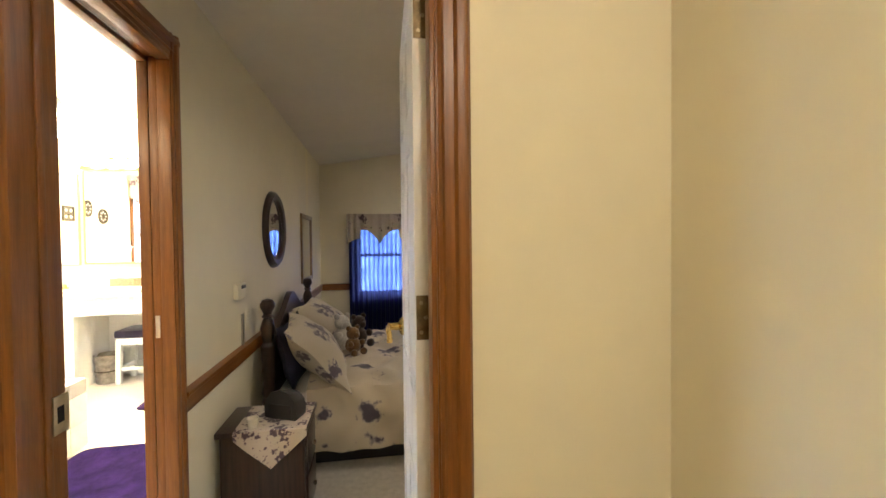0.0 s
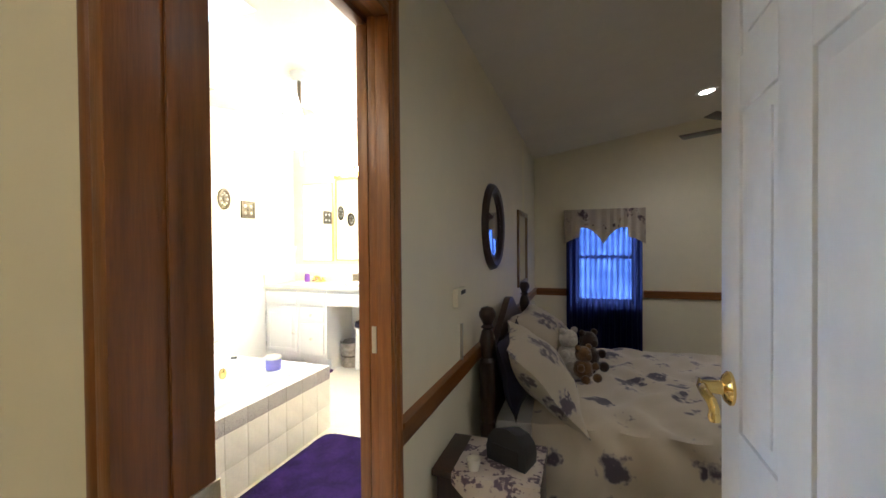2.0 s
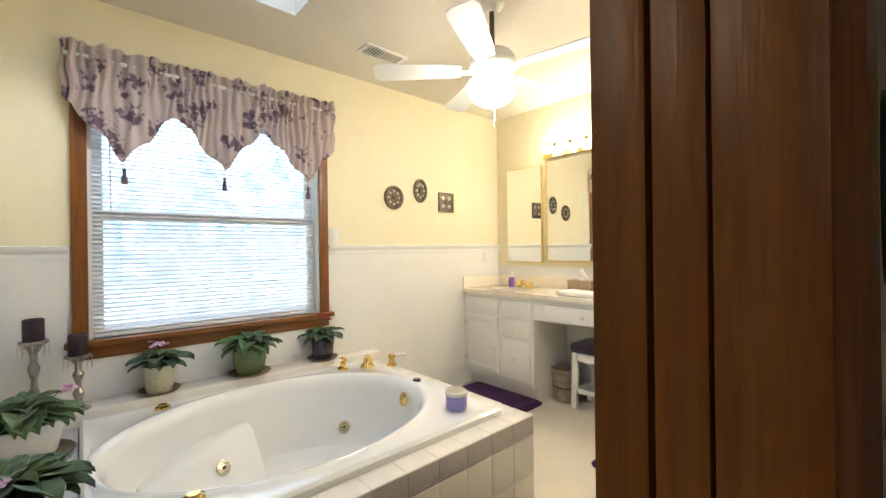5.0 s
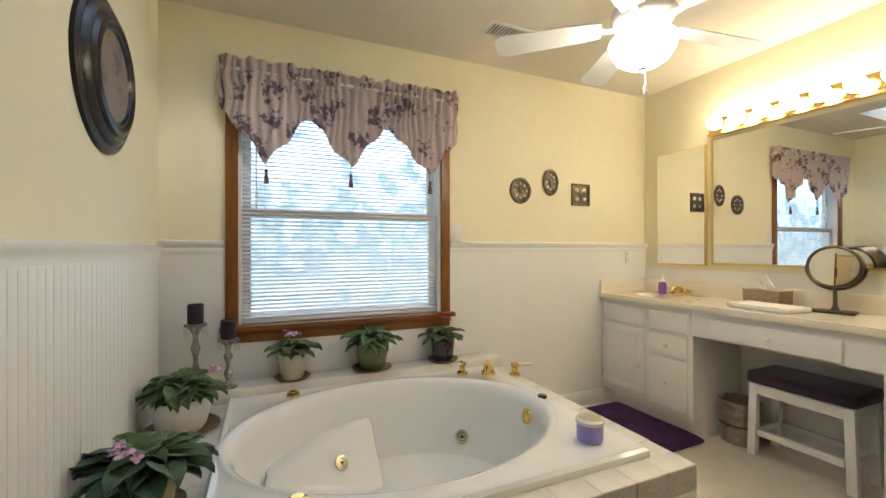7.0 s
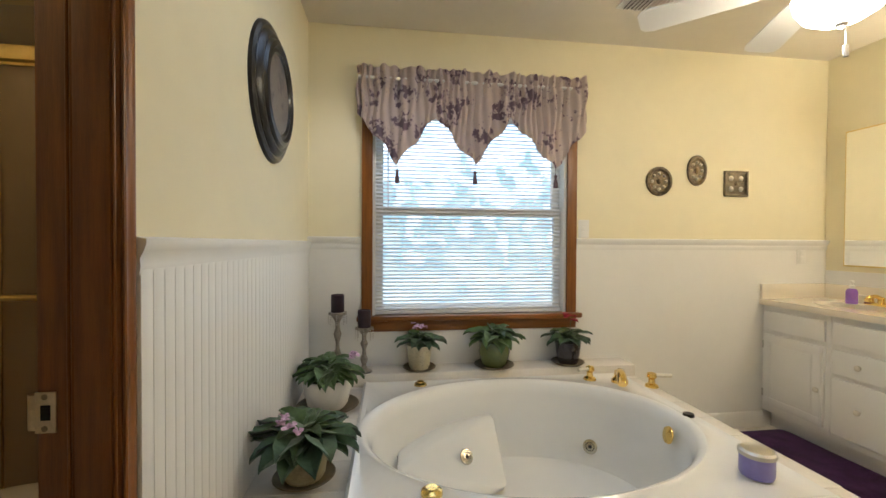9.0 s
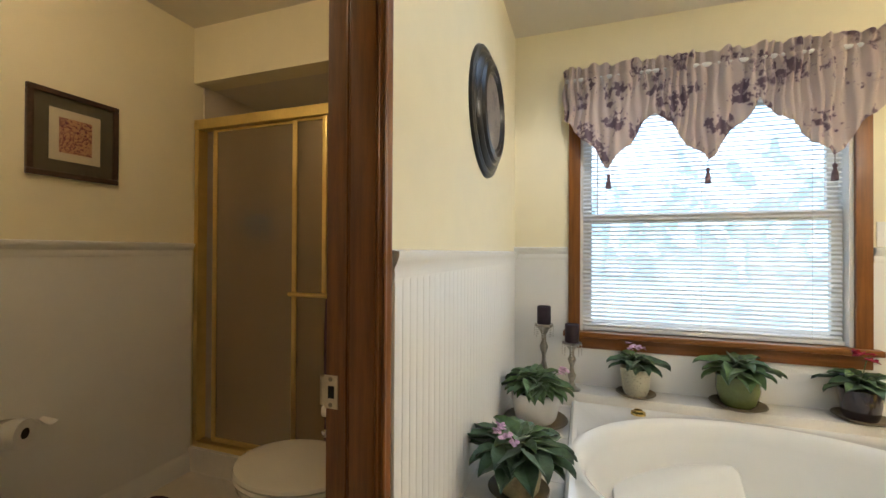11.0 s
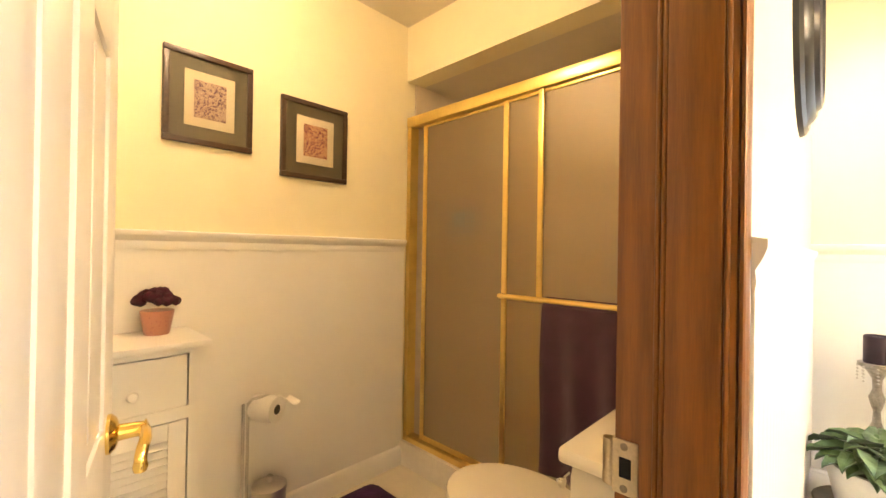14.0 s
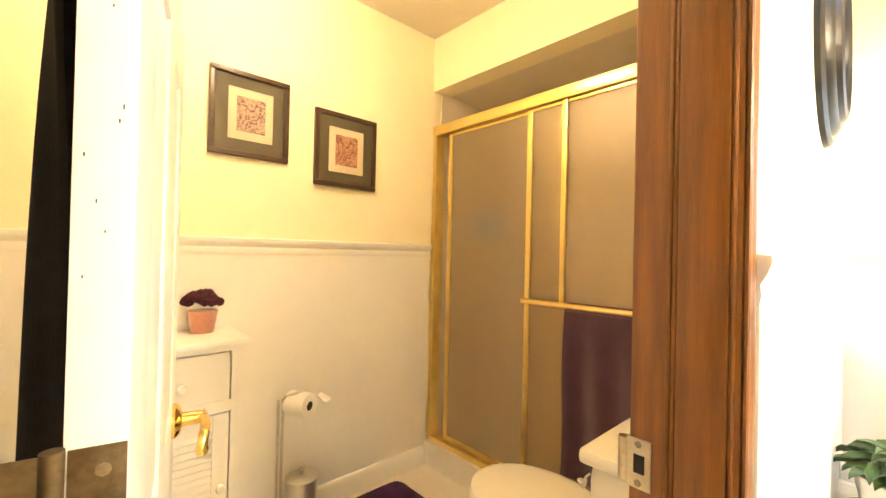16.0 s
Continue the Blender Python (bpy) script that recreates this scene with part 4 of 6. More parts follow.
def petals(r, material, seed):
    rnd = random.Random(seed)
    bm = bmesh.new()
    for i in range(7):
        c = Vector((rnd.uniform(-r, r), rnd.uniform(-r, r), rnd.uniform(-r * 0.4, r * 0.5)))
        for k in range(5):
            lathe(bm, [(0, -0.0015), (0.008, -0.001), (0.009, 0.001), (0, 0.002)], 7, Matrix.Translation(c) @ pose(0, 0, 0, rnd.uniform(-35, 35), rnd.uniform(-35, 35), k * 72) @ Matrix.Translation((0.009, 0, 0)))
    return bm


def violet(loc, pot, pot_prof, size, n_leaf, seed, flower, label, dark=False):
    rnd = random.Random(seed)
    root = thing("potted_violet", loc, label, "plant", "plants on the tub ledge")
    r = max(p[0] for p in pot_prof)
    h = pot_prof[-1][1]
    part("saucer", L([(0, 0), (r * 0.95, 0), (r * 1.28, 0.016), (r * 1.24, 0.019), (r * 0.9, 0.006), (0, 0.006)], 24), SAUCER, root, "glazed saucer")
    part("pot", L([(0, 0.006)] + [(a, b + 0.006) for a, b in pot_prof] + [(pot_prof[-1][0] * 0.9, h + 0.006), (pot_prof[-1][0] * 0.86, h - 0.012)], 28), pot, root)
    part("soil", L([(0, h - 0.012), (pot_prof[-1][0] * 0.9, h - 0.014)], 20), SOIL, root)
    for i in range(n_leaf):
        tier = i / n_leaf
        o = part("leaf", LEAVES[(1 if dark else 0) if tier < 0.6 else 2], None, root)
        a = i * 137.5 + rnd.uniform(-14, 14)
        o.matrix_basis = pose(0, 0, h + 0.004 + 0.02 * tier, 0, 0, a) @ pose(0, 0, 0, rnd.uniform(-15, 15), -2 - 42 * tier * tier - rnd.uniform(0, 12), 0) @ Matrix.Scale(size * rnd.uniform(0.85, 1.12), 4)
    if flower:
        material, dx, dy, dz, r_ = flower
        fl = part("flower", petals(r_, material, seed + 1), material, root, "violet blossoms")
        fl.location = (dx, dy, h + dz)
        part("stem", T([(0, 0, h), (dx * 0.6, dy * 0.6, h + dz * 0.7), (dx, dy, h + dz)], 0.002, 5), LEAF, root)
    return root


violet((-2.20, 1.345, DZ + 0.004), POTSTONE, [(0.058, 0), (0.068, 0.015), (0.076, 0.07), (0.08, 0.11)], 1.34, 44, 3, (PETALP, 0.09, -0.03, 0.115, 0.036), "African violet with pink flowers in a mottled stone-coloured pot", True)
violet((-2.80, 1.335, DZ + 0.004), POTWHITE, [(0.08, 0), (0.095, 0.02), (0.112, 0.10), (0.116, 0.14)], 1.30, 40, 5, (PETALP, 0.05, 0.12, 0.125, 0.026), "African violet with pale flowers in a white glazed pot")
violet((-3.118, 1.80, DZ + 0.075), POTCREAM, [(0.05, 0), (0.06, 0.02), (0.07, 0.10), (0.074, 0.135)], 1.05, 22, 7, (PETALP, 0.03, 0.0, 0.12, 0.036), "African violet with lilac flowers in a figured cream pot", True)
violet((-3.118, 2.24, DZ + 0.075), POTGREEN, [(0.06, 0), (0.078, 0.02), (0.09, 0.08), (0.088, 0.13), (0.092, 0.145)], 1.30, 28, 9, None, "leafy African violet in a green glazed pot")
violet((-3.118, 2.695, DZ + 0.075), POTDARK, [(0.055, 0), (0.064, 0.02), (0.074, 0.10), (0.077, 0.13)], 1.10, 20, 11, (PETALR, 0.03, 0.01, 0.150, 0.05), "African violet with wine-red flowers in a dark glazed pot", True)


def candlestick(loc, h, label):
    root = thing("candlestick", loc, label, "candlestick", "candlesticks on the tub ledge")
    k = h / 0.24
    part("stem", L([(0, 0), (0.045, 0), (0.044, 0.008 * k), (0.02, 0.02 * k), (0.012, 0.04 * k), (0.019, 0.06 * k), (0.022, 0.075 * k), (0.012, 0.095 * k), (0.01, 0.12 * k), (0.018, 0.14 * k), (0.022, 0.155 * k), (0.012, 0.175 * k), (0.013, 0.20 * k), (0.03, 0.222 * k), (0.05, 0.232 * k), (0.05, 0.24 * k), (0, 0.24 * k)], 20), mat("crackled_silver", (0.34, 0.31, 0.27), 0.3, 0.8, var=0.35, scale=40) if "crackled_silver" not in bpy.data.materials else bpy.data.materials["crackled_silver"], root)
    part("candle", L([(0, h), (0.035, h), (0.036, h + 0.004), (0.036, h + 0.092), (0.033, h + 0.096), (0.026, h + 0.09), (0, h + 0.088)], 24), CANDLE, root, "dark plum pillar candle")
    part("wick", T([(0, 0, h + 0.086), (0.001, 0, h + 0.10)], 0.0012, 5), BLACK, root)
    for i in range(8):
        a = i * math.pi / 4
        bm = bmesh.new()
        for j in range(5):
            lathe(bm, [(0, -0.005), (0.0045, 0), (0, 0.005)], 6, Matrix.Translation((0.049 * math.cos(a), 0.049 * math.sin(a), h - 0.014 - j * 0.012)))
        part("crystal_drop", bm, STEEL, root, "bead drop")
    return root


candlestick((-3.10, 1.345, DZ + 0.075), 0.338, "tall crackled-silver candlestick with a dark candle and bead drops")
candlestick((-3.10, 1.49, DZ + 0.075), 0.25, "short crackled-silver candlestick with a dark candle and bead drops")

# ---- clock wall, window wall ornaments ----
clk = thing("round_picture", pose(-2.462, YC, 1.862, -90, 0, 0) @ Matrix.Scale(0.95, 4), "dark round framed picture on the cream wall", "picture")
part("frame", L([(0.155, 0.0), (0.155, 0.034), (0.163, 0.043), (0.176, 0.040), (0.188, 0.050), (0.204, 0.046), (0.213, 0.034), (0.224, 0.036), (0.238, 0.028), (0.246, 0.018), (0.258, 0.020), (0.272, 0.012), (0.276, 0.0), (0.155, 0.0)], 64), BLACK, clk, "black ribbed round frame")
part("panel", L([(0, 0.036), (0.158, 0.034), (0.158, 0.028), (0, 0.028)], 48), pattern("faded_print", (0.20, 0.16, 0.13), (0.05, 0.04, 0.035), (0.12, 0.095, 0.08), 9, rough=0.35, amount=0.5), clk, "faded dark print")


def plaque(y, z, kind, ry, rz, label):
    root = thing("wall_plaque", pose(XW, y, z, 0, 90, 0), label, "plaque", "plaques on the window wall")
    if kind == "round":
        part("rim", L([(0, 0.004), (ry * 0.74, 0.005), (ry * 0.84, 0.016), (ry, 0.014), (ry * 1.02, 0.0), (0, 0.0)], 32, sx=rz / ry), PLAQUE, root)
        for i in range(8):
            a = i * math.pi / 4
            part("boss", L([(0, 0.016), (0.008, 0.012), (0.011, 0.004)], 10, pose(0.55 * rz * math.cos(a), 0.55 * ry * math.sin(a), 0)), STEEL, root)
        part("centre_boss", L([(0, 0.018), (0.014, 0.012), (0.018, 0.004)], 12, sx=rz / ry), PLAQUE, root)
    else:
        bm = bmesh.new()
        box(bm, -rz, rz, -ry, ry, 0, 0.008, 0.002)
        for q in ((-rz, rz, -ry, -ry + 0.014), (-rz, rz, ry - 0.014, ry), (-rz, -rz + 0.014, -ry + 0.014, ry - 0.014), (rz - 0.014, rz, -ry + 0.014, ry - 0.014)):
            box(bm, *q, 0.006, 0.016, 0.002)
        part("rim", bm, PLAQUE, root)
        for a in (-1, 1):
            for b in (-1, 1):
                part("boss", L([(0, 0.017), (0.014, 0.013), (0.019, 0.007)], 10, pose(a * rz * 0.42, b * ry * 0.42, 0)), STEEL, root)
        part("centre_boss", L([(0, 0.02), (0.011, 0.014), (0.015, 0.007)], 10), PLAQUE, root)
    return root


plaque(3.349, 1.697, "round", 0.088, 0.092, "round pierced dark metal plaque")
plaque(3.616, 1.773, "round", 0.068, 0.098, "upright oval dark metal plaque")
plaque(3.901, 1.694, "square", 0.086, 0.084, "square embossed dark metal plaque")


def wall_plate(name, m, label, toggles):
    root = thing(name, m, label, "wall plate")
    part("plate", B(-0.035, 0.035, -0.057, 0.057, 0, 0.005, 0.002), PLASTIC, root)
    for y in ((-0.02, 0.02) if toggles == 2 else (0,)):
        part("socket" if toggles == 2 else "toggle", B(-0.016, 0.016, y - 0.013, y + 0.013, 0.004, 0.007, 0.002), PLASTIC, root)
    return root


wall_plate("power_outlet", pose(XW + 0.008, 4.40, 1.22, 90, 0, 90), "white power outlet on the wainscot", 2)
wall_plate("light_switch", pose(XW, 2.84, 1.385, 90, 0, 90), "small cream control on the cream wall", 1)

# ---- vanity ----
VF, VT = 4.12, 0.893
KX0, KX1 = -2.466, -1.605
CAB = WHITE


def front(root, name, x0, x1, z0, z1, knob=None, raised=True):
    d = part(name, local(B(x0, x1, VF - 0.018, VF, z0, z1, 0.004), root), CAB, root)
    if raised:
        bm = bmesh.new()
        for q in ((x0 + 0.012, x1 - 0.012, z0 + 0.012, z0 + 0.05), (x0 + 0.012, x1 - 0.012, z1 - 0.05, z1 - 0.012), (x0 + 0.012, x0 + 0.05, z0 + 0.05, z1 - 0.05), (x1 - 0.05, x1 - 0.012, z0 + 0.05, z1 - 0.05)):
            box(bm, q[0], q[1], VF - 0.023, VF - 0.018, q[2], q[3], 0.0015)
        box(bm, x0 + 0.065, x1 - 0.065, VF - 0.023, VF - 0.018, z0 + 0.065, z1 - 0.065, 0.003)
        part("raised_panel", local(bm, root), CAB, d)
    if knob:
        part("knob", local(L([(0, 0), (0.007, 0), (0.006, 0.008), (0.015, 0.016), (0.015, 0.022), (0.008, 0.026), (0, 0.027)], 16, pose(knob[0], VF - 0.018, knob[1], 90)), root), PORC, d, "white round knob")
    return d


def carcass(name, x0, x1, label):
    root = thing(name, ((x0 + x1) / 2, VF, FZ), label, "cabinet", "vanity cabinets")
    part("body", local(boxes((x0, x1, VF, YV - 0.008, 0.19, VT), (x0, x1, VF + 0.07, YV - 0.01, FZ, 0.19)), root), CAB, root)
    return root


c1 = carcass("vanity_door_cabinet", XW + 0.01, -2.79, "white painted vanity cabinet with a panelled door")
front(c1, "false_drawer", -3.19, -2.815, 0.735, 0.855, None, False)
d_ = front(c1, "door", -3.19, -2.815, 0.24, 0.705, (-2.842, 0.45))
for z in (0.31, 0.63):
    part("hinge", local(B(-3.205, -3.192, VF - 0.014, VF - 0.004, z - 0.025, z + 0.025, 0.001), c1), STEEL, d_)
c2 = carcass("vanity_drawer_cabinet", -2.788, KX0, "white painted vanity drawer unit")
front(c2, "drawer", -2.765, -2.495, 0.735, 0.855, None, False)
front(c2, "drawer", -2.765, -2.495, 0.57, 0.705, (-2.63, 0.638), False)
front(c2, "drawer", -2.765, -2.495, 0.23, 0.545, (-2.63, 0.40), False)
c3 = thing("vanity_apron", ((KX0 + KX1) / 2, VF, 0.73), "white painted drawer rail over the knee space", "cabinet", "vanity cabinets")
part("rail", local(boxes((KX0 + 0.001, KX1 - 0.001, VF + 0.002, VF + 0.05, 0.73, VT), (KX0 + 0.001, KX1 - 0.001, YV - 0.03, YV - 0.008, 0.73, VT)), c3), CAB, c3)
front(c3, "drawer", -2.35, -1.74, 0.745, 0.85, (-2.04, 0.797), False)
c4 = carcass("vanity_sink_cabinet", KX1, XA - 0.01, "white painted vanity cabinet with drawers below a basin")
for x0, x1 in ((-1.58, -1.21), (-1.19, -0.78)):
    front(c4, "false_drawer", x0, x1, 0.735, 0.855, None, False)
    front(c4, "drawer", x0, x1, 0.53, 0.705, ((x0 + x1) / 2, 0.62), False)
    front(c4, "drawer", x0, x1, 0.23, 0.505, ((x0 + x1) / 2, 0.37), False)
top = thing("countertop", (-2.0, VF, VT), "cream marbled vanity top with two moulded basins", "countertop")
CT = VT + 0.038


def counter_fn(u, v):
    x = XW + 0.01 + (XA - 0.012 - XW - 0.01) * u
    y = VF - 0.03 + (YV - 0.008 - VF + 0.03) * v
    z = CT
    for cx in (-2.83, -1.17):
        d = ((x - cx) / 0.23) ** 2 + ((y - 4.36) / 0.145) ** 2
        if d < 1:
            z -= 0.11 * (1 - d) ** 0.6
    return (x, y, z)


part("slab", local(sheet(counter_fn, 170, 40), top), COUNTER, top)
part("front_edge", local(B(XW + 0.01, XA - 0.012, VF - 0.034, VF - 0.022, VT, CT + 0.0005, 0.003), top), COUNTER, top)
part("underside", local(B(XW + 0.012, XA - 0.014, VF - 0.022, VF, VT + 0.001, VT + 0.006), top), COUNTER, top)
part("backsplash", local(B(XW + 0.01, XA - 0.012, YV - 0.026, YV - 0.007, CT, CT + 0.10, 0.004), top), COUNTER, top)
part("side_splash", local(B(XW + 0.009, XW + 0.028, VF - 0.03, YV - 0.027, CT, CT + 0.10, 0.004), top), COUNTER, top)
for cx in (-2.83, -1.17):
    part("drain", local(L([(0, 0.0), (0.02, 0.0), (0.02, 0.004), (0, 0.003)], 14, pose(cx, 4.36, CT - 0.108)), top), BRASS, top)


def basin_tap(x):
    y = 4.51
    root = thing("basin_faucet", (x, y, CT), "polished brass basin faucet with white lever tips", "faucet", "basin faucets")
    part("base", B(-0.075, 0.075, -0.022, 0.022, 0, 0.018, 0.006), BRASS, root)
    part("spout", tube(L([(0, 0.015), (0.018, 0.015), (0.016, 0.05), (0, 0.058)], 14), [(0, 0, 0.045), (0, -0.04, 0.06), (0, -0.085, 0.055), (0, -0.105, 0.035)], 0.012, 10), BRASS, root)
    for sx in (-1, 1):
        hd = part("valve", L([(0, 0.016), (0.017, 0.016), (0.013, 0.03), (0.016, 0.045), (0, 0.055)], 14, pose(sx * 0.052, 0, 0)), BRASS, root)
        part("lever", T([(sx * 0.052, 0, 0.048), (sx * 0.085, -0.012, 0.052), (sx * 0.112, -0.018, 0.054)], 0.006, 7), PORC, hd, "white lever")
    return root


basin_tap(-2.83)
basin_tap(-1.17)

soap = thing("soap_dispenser", (-2.94, 4.45, CT), "purple liquid soap in a pump bottle", "soap dispenser")
part("bottle", L([(0, 0), (0.027, 0), (0.029, 0.01), (0.029, 0.075), (0.022, 0.09), (0.012, 0.095), (0, 0.096)], 20), SOAP, soap)
part("pump", tube(L([(0, 0.095), (0.013, 0.095), (0.013, 0.112), (0.006, 0.114), (0.005, 0.13), (0.012, 0.132), (0.012, 0.142), (0, 0.144)], 14), [(0, 0, 0.138), (0.02, -0.015, 0.138), (0.03, -0.022, 0.13)], 0.004, 6), PLASTIC, soap, "white pump")
tb = thing("tissue_box", pose(-2.235, 4.46, CT, 0, 0, -6), "wicker tissue box cover with a tissue", "tissue box")
part("cover", B(-0.105, 0.105, -0.06, 0.06, 0, 0.088, 0.006), WICKER, tb)
part("rim", B(-0.108, 0.108, -0.063, 0.063, 0.086, 0.096, 0.003), WICKER, tb, "dark woven rim")
part("tissue", sheet(lambda u, v: ((u - 0.5) * 0.09 * (1 - 0.4 * v) + 0.01 * math.sin(v * 5), 0.012 * math.sin(u * 9 + v * 4), 0.092 + 0.10 * v * (1 - 0.5 * (2 * u - 1) ** 2)), 14, 10, 0.001), TISSUE, tb, "white tissue")
ft = solo("folded_towel", B(-0.165, 0.165, -0.10, 0.10, 0.0, 0.028, 0.012), CLOTHW, pose(-2.14, 4.28, CT + 0.001, 0, 0, -5), "folded white hand towel on the vanity top", "towel")


def makeup_mirror(x, y):
    root = thing("makeup_mirror", pose(x, y, CT, 0, 0, 14), "round bronze magnifying mirror on a stand", "mirror")
    part("base", B(-0.085, 0.085, -0.055, 0.055, 0, 0.014, 0.006), AGED, root)
    part("stem", L([(0, 0.012), (0.02, 0.014), (0.010, 0.04), (0.009, 0.13), (0, 0.14)], 14), AGED, root)
    bm = tube(bmesh.new(), [(0.118 * math.cos(a), 0, 0.245 + 0.118 * math.sin(a)) for a in (math.radians(q) for q in range(180, 361, 12))], 0.007, 8)
    part("yoke", bm, AGED, root)
    hd = part("head", L([(0.112, -0.045), (0.112, 0.045), (0.104, 0.05), (0.098, 0.043), (0.098, -0.043), (0.104, -0.05), (0.112, -0.045)], 40, pose(0, 0, 0.245, 84)), AGED, root)
    part("glass", L([(0, 0.044), (0.1, 0.040), (0.1, 0.0), (0, 0.0)], 40, pose(0, 0, 0.245, 84)), MIRROR, hd, "mirror glass")
    part("glass", L([(0, -0.040), (0.1, -0.040), (0.1, 0.0), (0, 0.0)], 40, pose(0, 0, 0.245, 84)), MIRROR, hd, "mirror glass")
    return root


makeup_mirror(-1.912, 4.46)

# ---- mirrors and lamps over the vanity ----
med = thing("medicine_cabinet", (-2.89, YV, 1.153), "mirrored medicine cabinet with a thin gold edge", "medicine cabinet")
part("body", local(B(-3.09, -2.69, YV - 0.022, YV - 0.001, 1.153, 2.03, 0.002), med), GOLD, med, "gold edge")
part("mirror_glass", local(B(-3.081, -2.698, YV - 0.0265, YV - 0.0225, 1.162, 2.021), med), MIRROR, med, "mirror glass")
vm = thing("wall_mirror", (-1.7, YV, 1.185), "wide frameless mirror with gold channels over the vanity", "mirror")
part("mirror_glass", local(B(-2.64, -0.78, YV - 0.013, YV - 0.008, 1.175, 2.045), vm), MIRROR, vm, "mirror glass")
part("channel", local(B(-2.65, -0.77, YV - 0.018, YV - 0.007, 1.16, 1.176, 0.002), vm), GOLD, vm, "gold channel")
part("channel", local(B(-2.655, -2.643, YV - 0.020, YV - 0.007, 1.16, 2.055, 0.002), vm), GOLD, vm, "gold channel")
bar = thing("vanity_light_bar", (-1.8, YV, 2.08), "polished brass light bar with round glowing bulbs", "light fixture")
part("back_plate", local(B(-2.66, -1.06, YV - 0.034, YV - 0.007, 2.085, 2.19, 0.006), bar), BRASS, bar)
part("edge_strip", local(B(-2.665, -1.055, YV - 0.042, YV - 0.007, 2.07, 2.087, 0.003), bar), BRASS, bar)
bulb = mesh_of("bulb", L([(0, 0.112), (0.022, 0.107), (0.04, 0.088), (0.046, 0.066), (0.042, 0.045), (0.028, 0.026), (0.018, 0.018), (0.017, 0.0)], 20), EBULB)
cup = mesh_of("socket", L([(0, 0), (0.028, 0), (0.026, 0.008), (0.02, 0.02), (0, 0.02)], 18), BRASS)
for i in range(11):
    x = -2.575 + 0.146 * i
    for nm, me in (("socket", cup), ("bulb", bulb)):
        k = part(nm, me, None, bar, "glowing globe bulb" if nm == "bulb" else "")
        k.matrix_basis = Matrix.Translation(Vector((x, YV - 0.034, 2.14)) - bar.matrix_world.translation) @ pose(0, 0, 0, 90)

# ---- stool, basket, mats ----
stool = thing("vanity_stool", (-2.0, 4.42, FZ), "white wooden stool with a dark aubergine cushion", "stool")
SX0, SX1, SY0, SY1, SZ = -2.235, -1.765, 4.28, 4.555, 0.545
for x in (SX0, SX1 - 0.042):
    for y in (SY0, SY1 - 0.042):
        bm = B(x, x + 0.042, y, y + 0.042, FZ, SZ - 0.055, 0.004)
        for v in bm.verts:
            if v.co.z < FZ + 0.06:
                v.co.x += (-0.012 if x == SX0 else 0.012)
        part("leg", local(bm, stool), WHITE, stool)
for y in (SY0 + 0.006, SY1 - 0.03):
    part("apron", local(B(SX0 + 0.04, SX1 - 0.04, y, y + 0.024, SZ - 0.115, SZ - 0.055, 0.003), stool), WHITE, stool)
    part("stretcher", local(B(SX0 + 0.04, SX1 - 0.04, y, y + 0.024, FZ + 0.12, FZ + 0.155, 0.003), stool), WHITE, stool)
for x in (SX0 + 0.006, SX1 - 0.03):
    part("side_rail", local(B(x, x + 0.024, SY0 + 0.04, SY1 - 0.04, SZ - 0.115, SZ - 0.055, 0.003), stool), WHITE, stool)
    part("side_stretcher", local(B(x, x + 0.024, SY0 + 0.04, SY1 - 0.04, FZ + 0.12, FZ + 0.155, 0.003), stool), WHITE, stool)
part("cushion", local(B(SX0 - 0.012, SX1 + 0.012, SY0 - 0.015, SY1 + 0.01, SZ - 0.054, SZ + 0.02, 0.028), stool), AUB, stool, "dark aubergine velvet cushion")
wb = thing("waste_basket", Matrix.Translation((-2.36, 4.40, FZ)) @ Matrix.Scale(1.1, 4), "embossed pewter-coloured waste basket", "waste basket")
part("body", L([(0, 0), (0.088, 0), (0.092, 0.01), (0.088, 0.05), (0.093, 0.06), (0.089, 0.09), (0.095, 0.10), (0.095, 0.16), (0.10, 0.17), (0.099, 0.21), (0.105, 0.235), (0.10, 0.238), (0.094, 0.20), (0.085, 0.02), (0, 0.015)], 30), PEWTER, wb)
part("band", L([(0.094, 0.098), (0.099, 0.10), (0.099, 0.108), (0.094, 0.11)], 30), AGED, wb)


def mat_rug(name, x0, x1, y0, y1, material, label, rz=0.0, r=0.05):
    cx, cy, w, d = (x0 + x1) / 2, (y0 + y1) / 2, (x1 - x0) / 2, (y1 - y0) / 2
    rnd = random.Random(int(abs(x0 * 100)))
    bm = bmesh.new()
    rings = []
    for inset, z in ((0, 0.0), (-0.004, 0.012), (0.012, 0.024), (0.05, 0.026), (0.11, 0.022)):
        ring = []
        for k in range(72):
            a = 2 * math.pi * k / 72
            c, s_ = math.cos(a), math.sin(a)
            p = 0.16
            ex, ey = math.copysign(abs(c) ** p, c), math.copysign(abs(s_) ** p, s_)
            ring.append(bm.verts.new(((w - inset) * ex + rnd.uniform(-1, 1) * 0.003, (d - inset) * ey + rnd.uniform(-1, 1) * 0.003, z + rnd.uniform(0, 1) * 0.002)))
        rings.append(ring)
    for a, b in zip(rings, rings[1:]):
        for k in range(72):
            bm.faces.new((a[k], a[(k + 1) % 72], b[(k + 1) % 72], b[k]))
    bm.faces.new(rings[-1])
    return solo(name, bm, material, pose(cx, cy, FZ + 0.001, 0, 0, rz), label, "rug", "bath rugs")


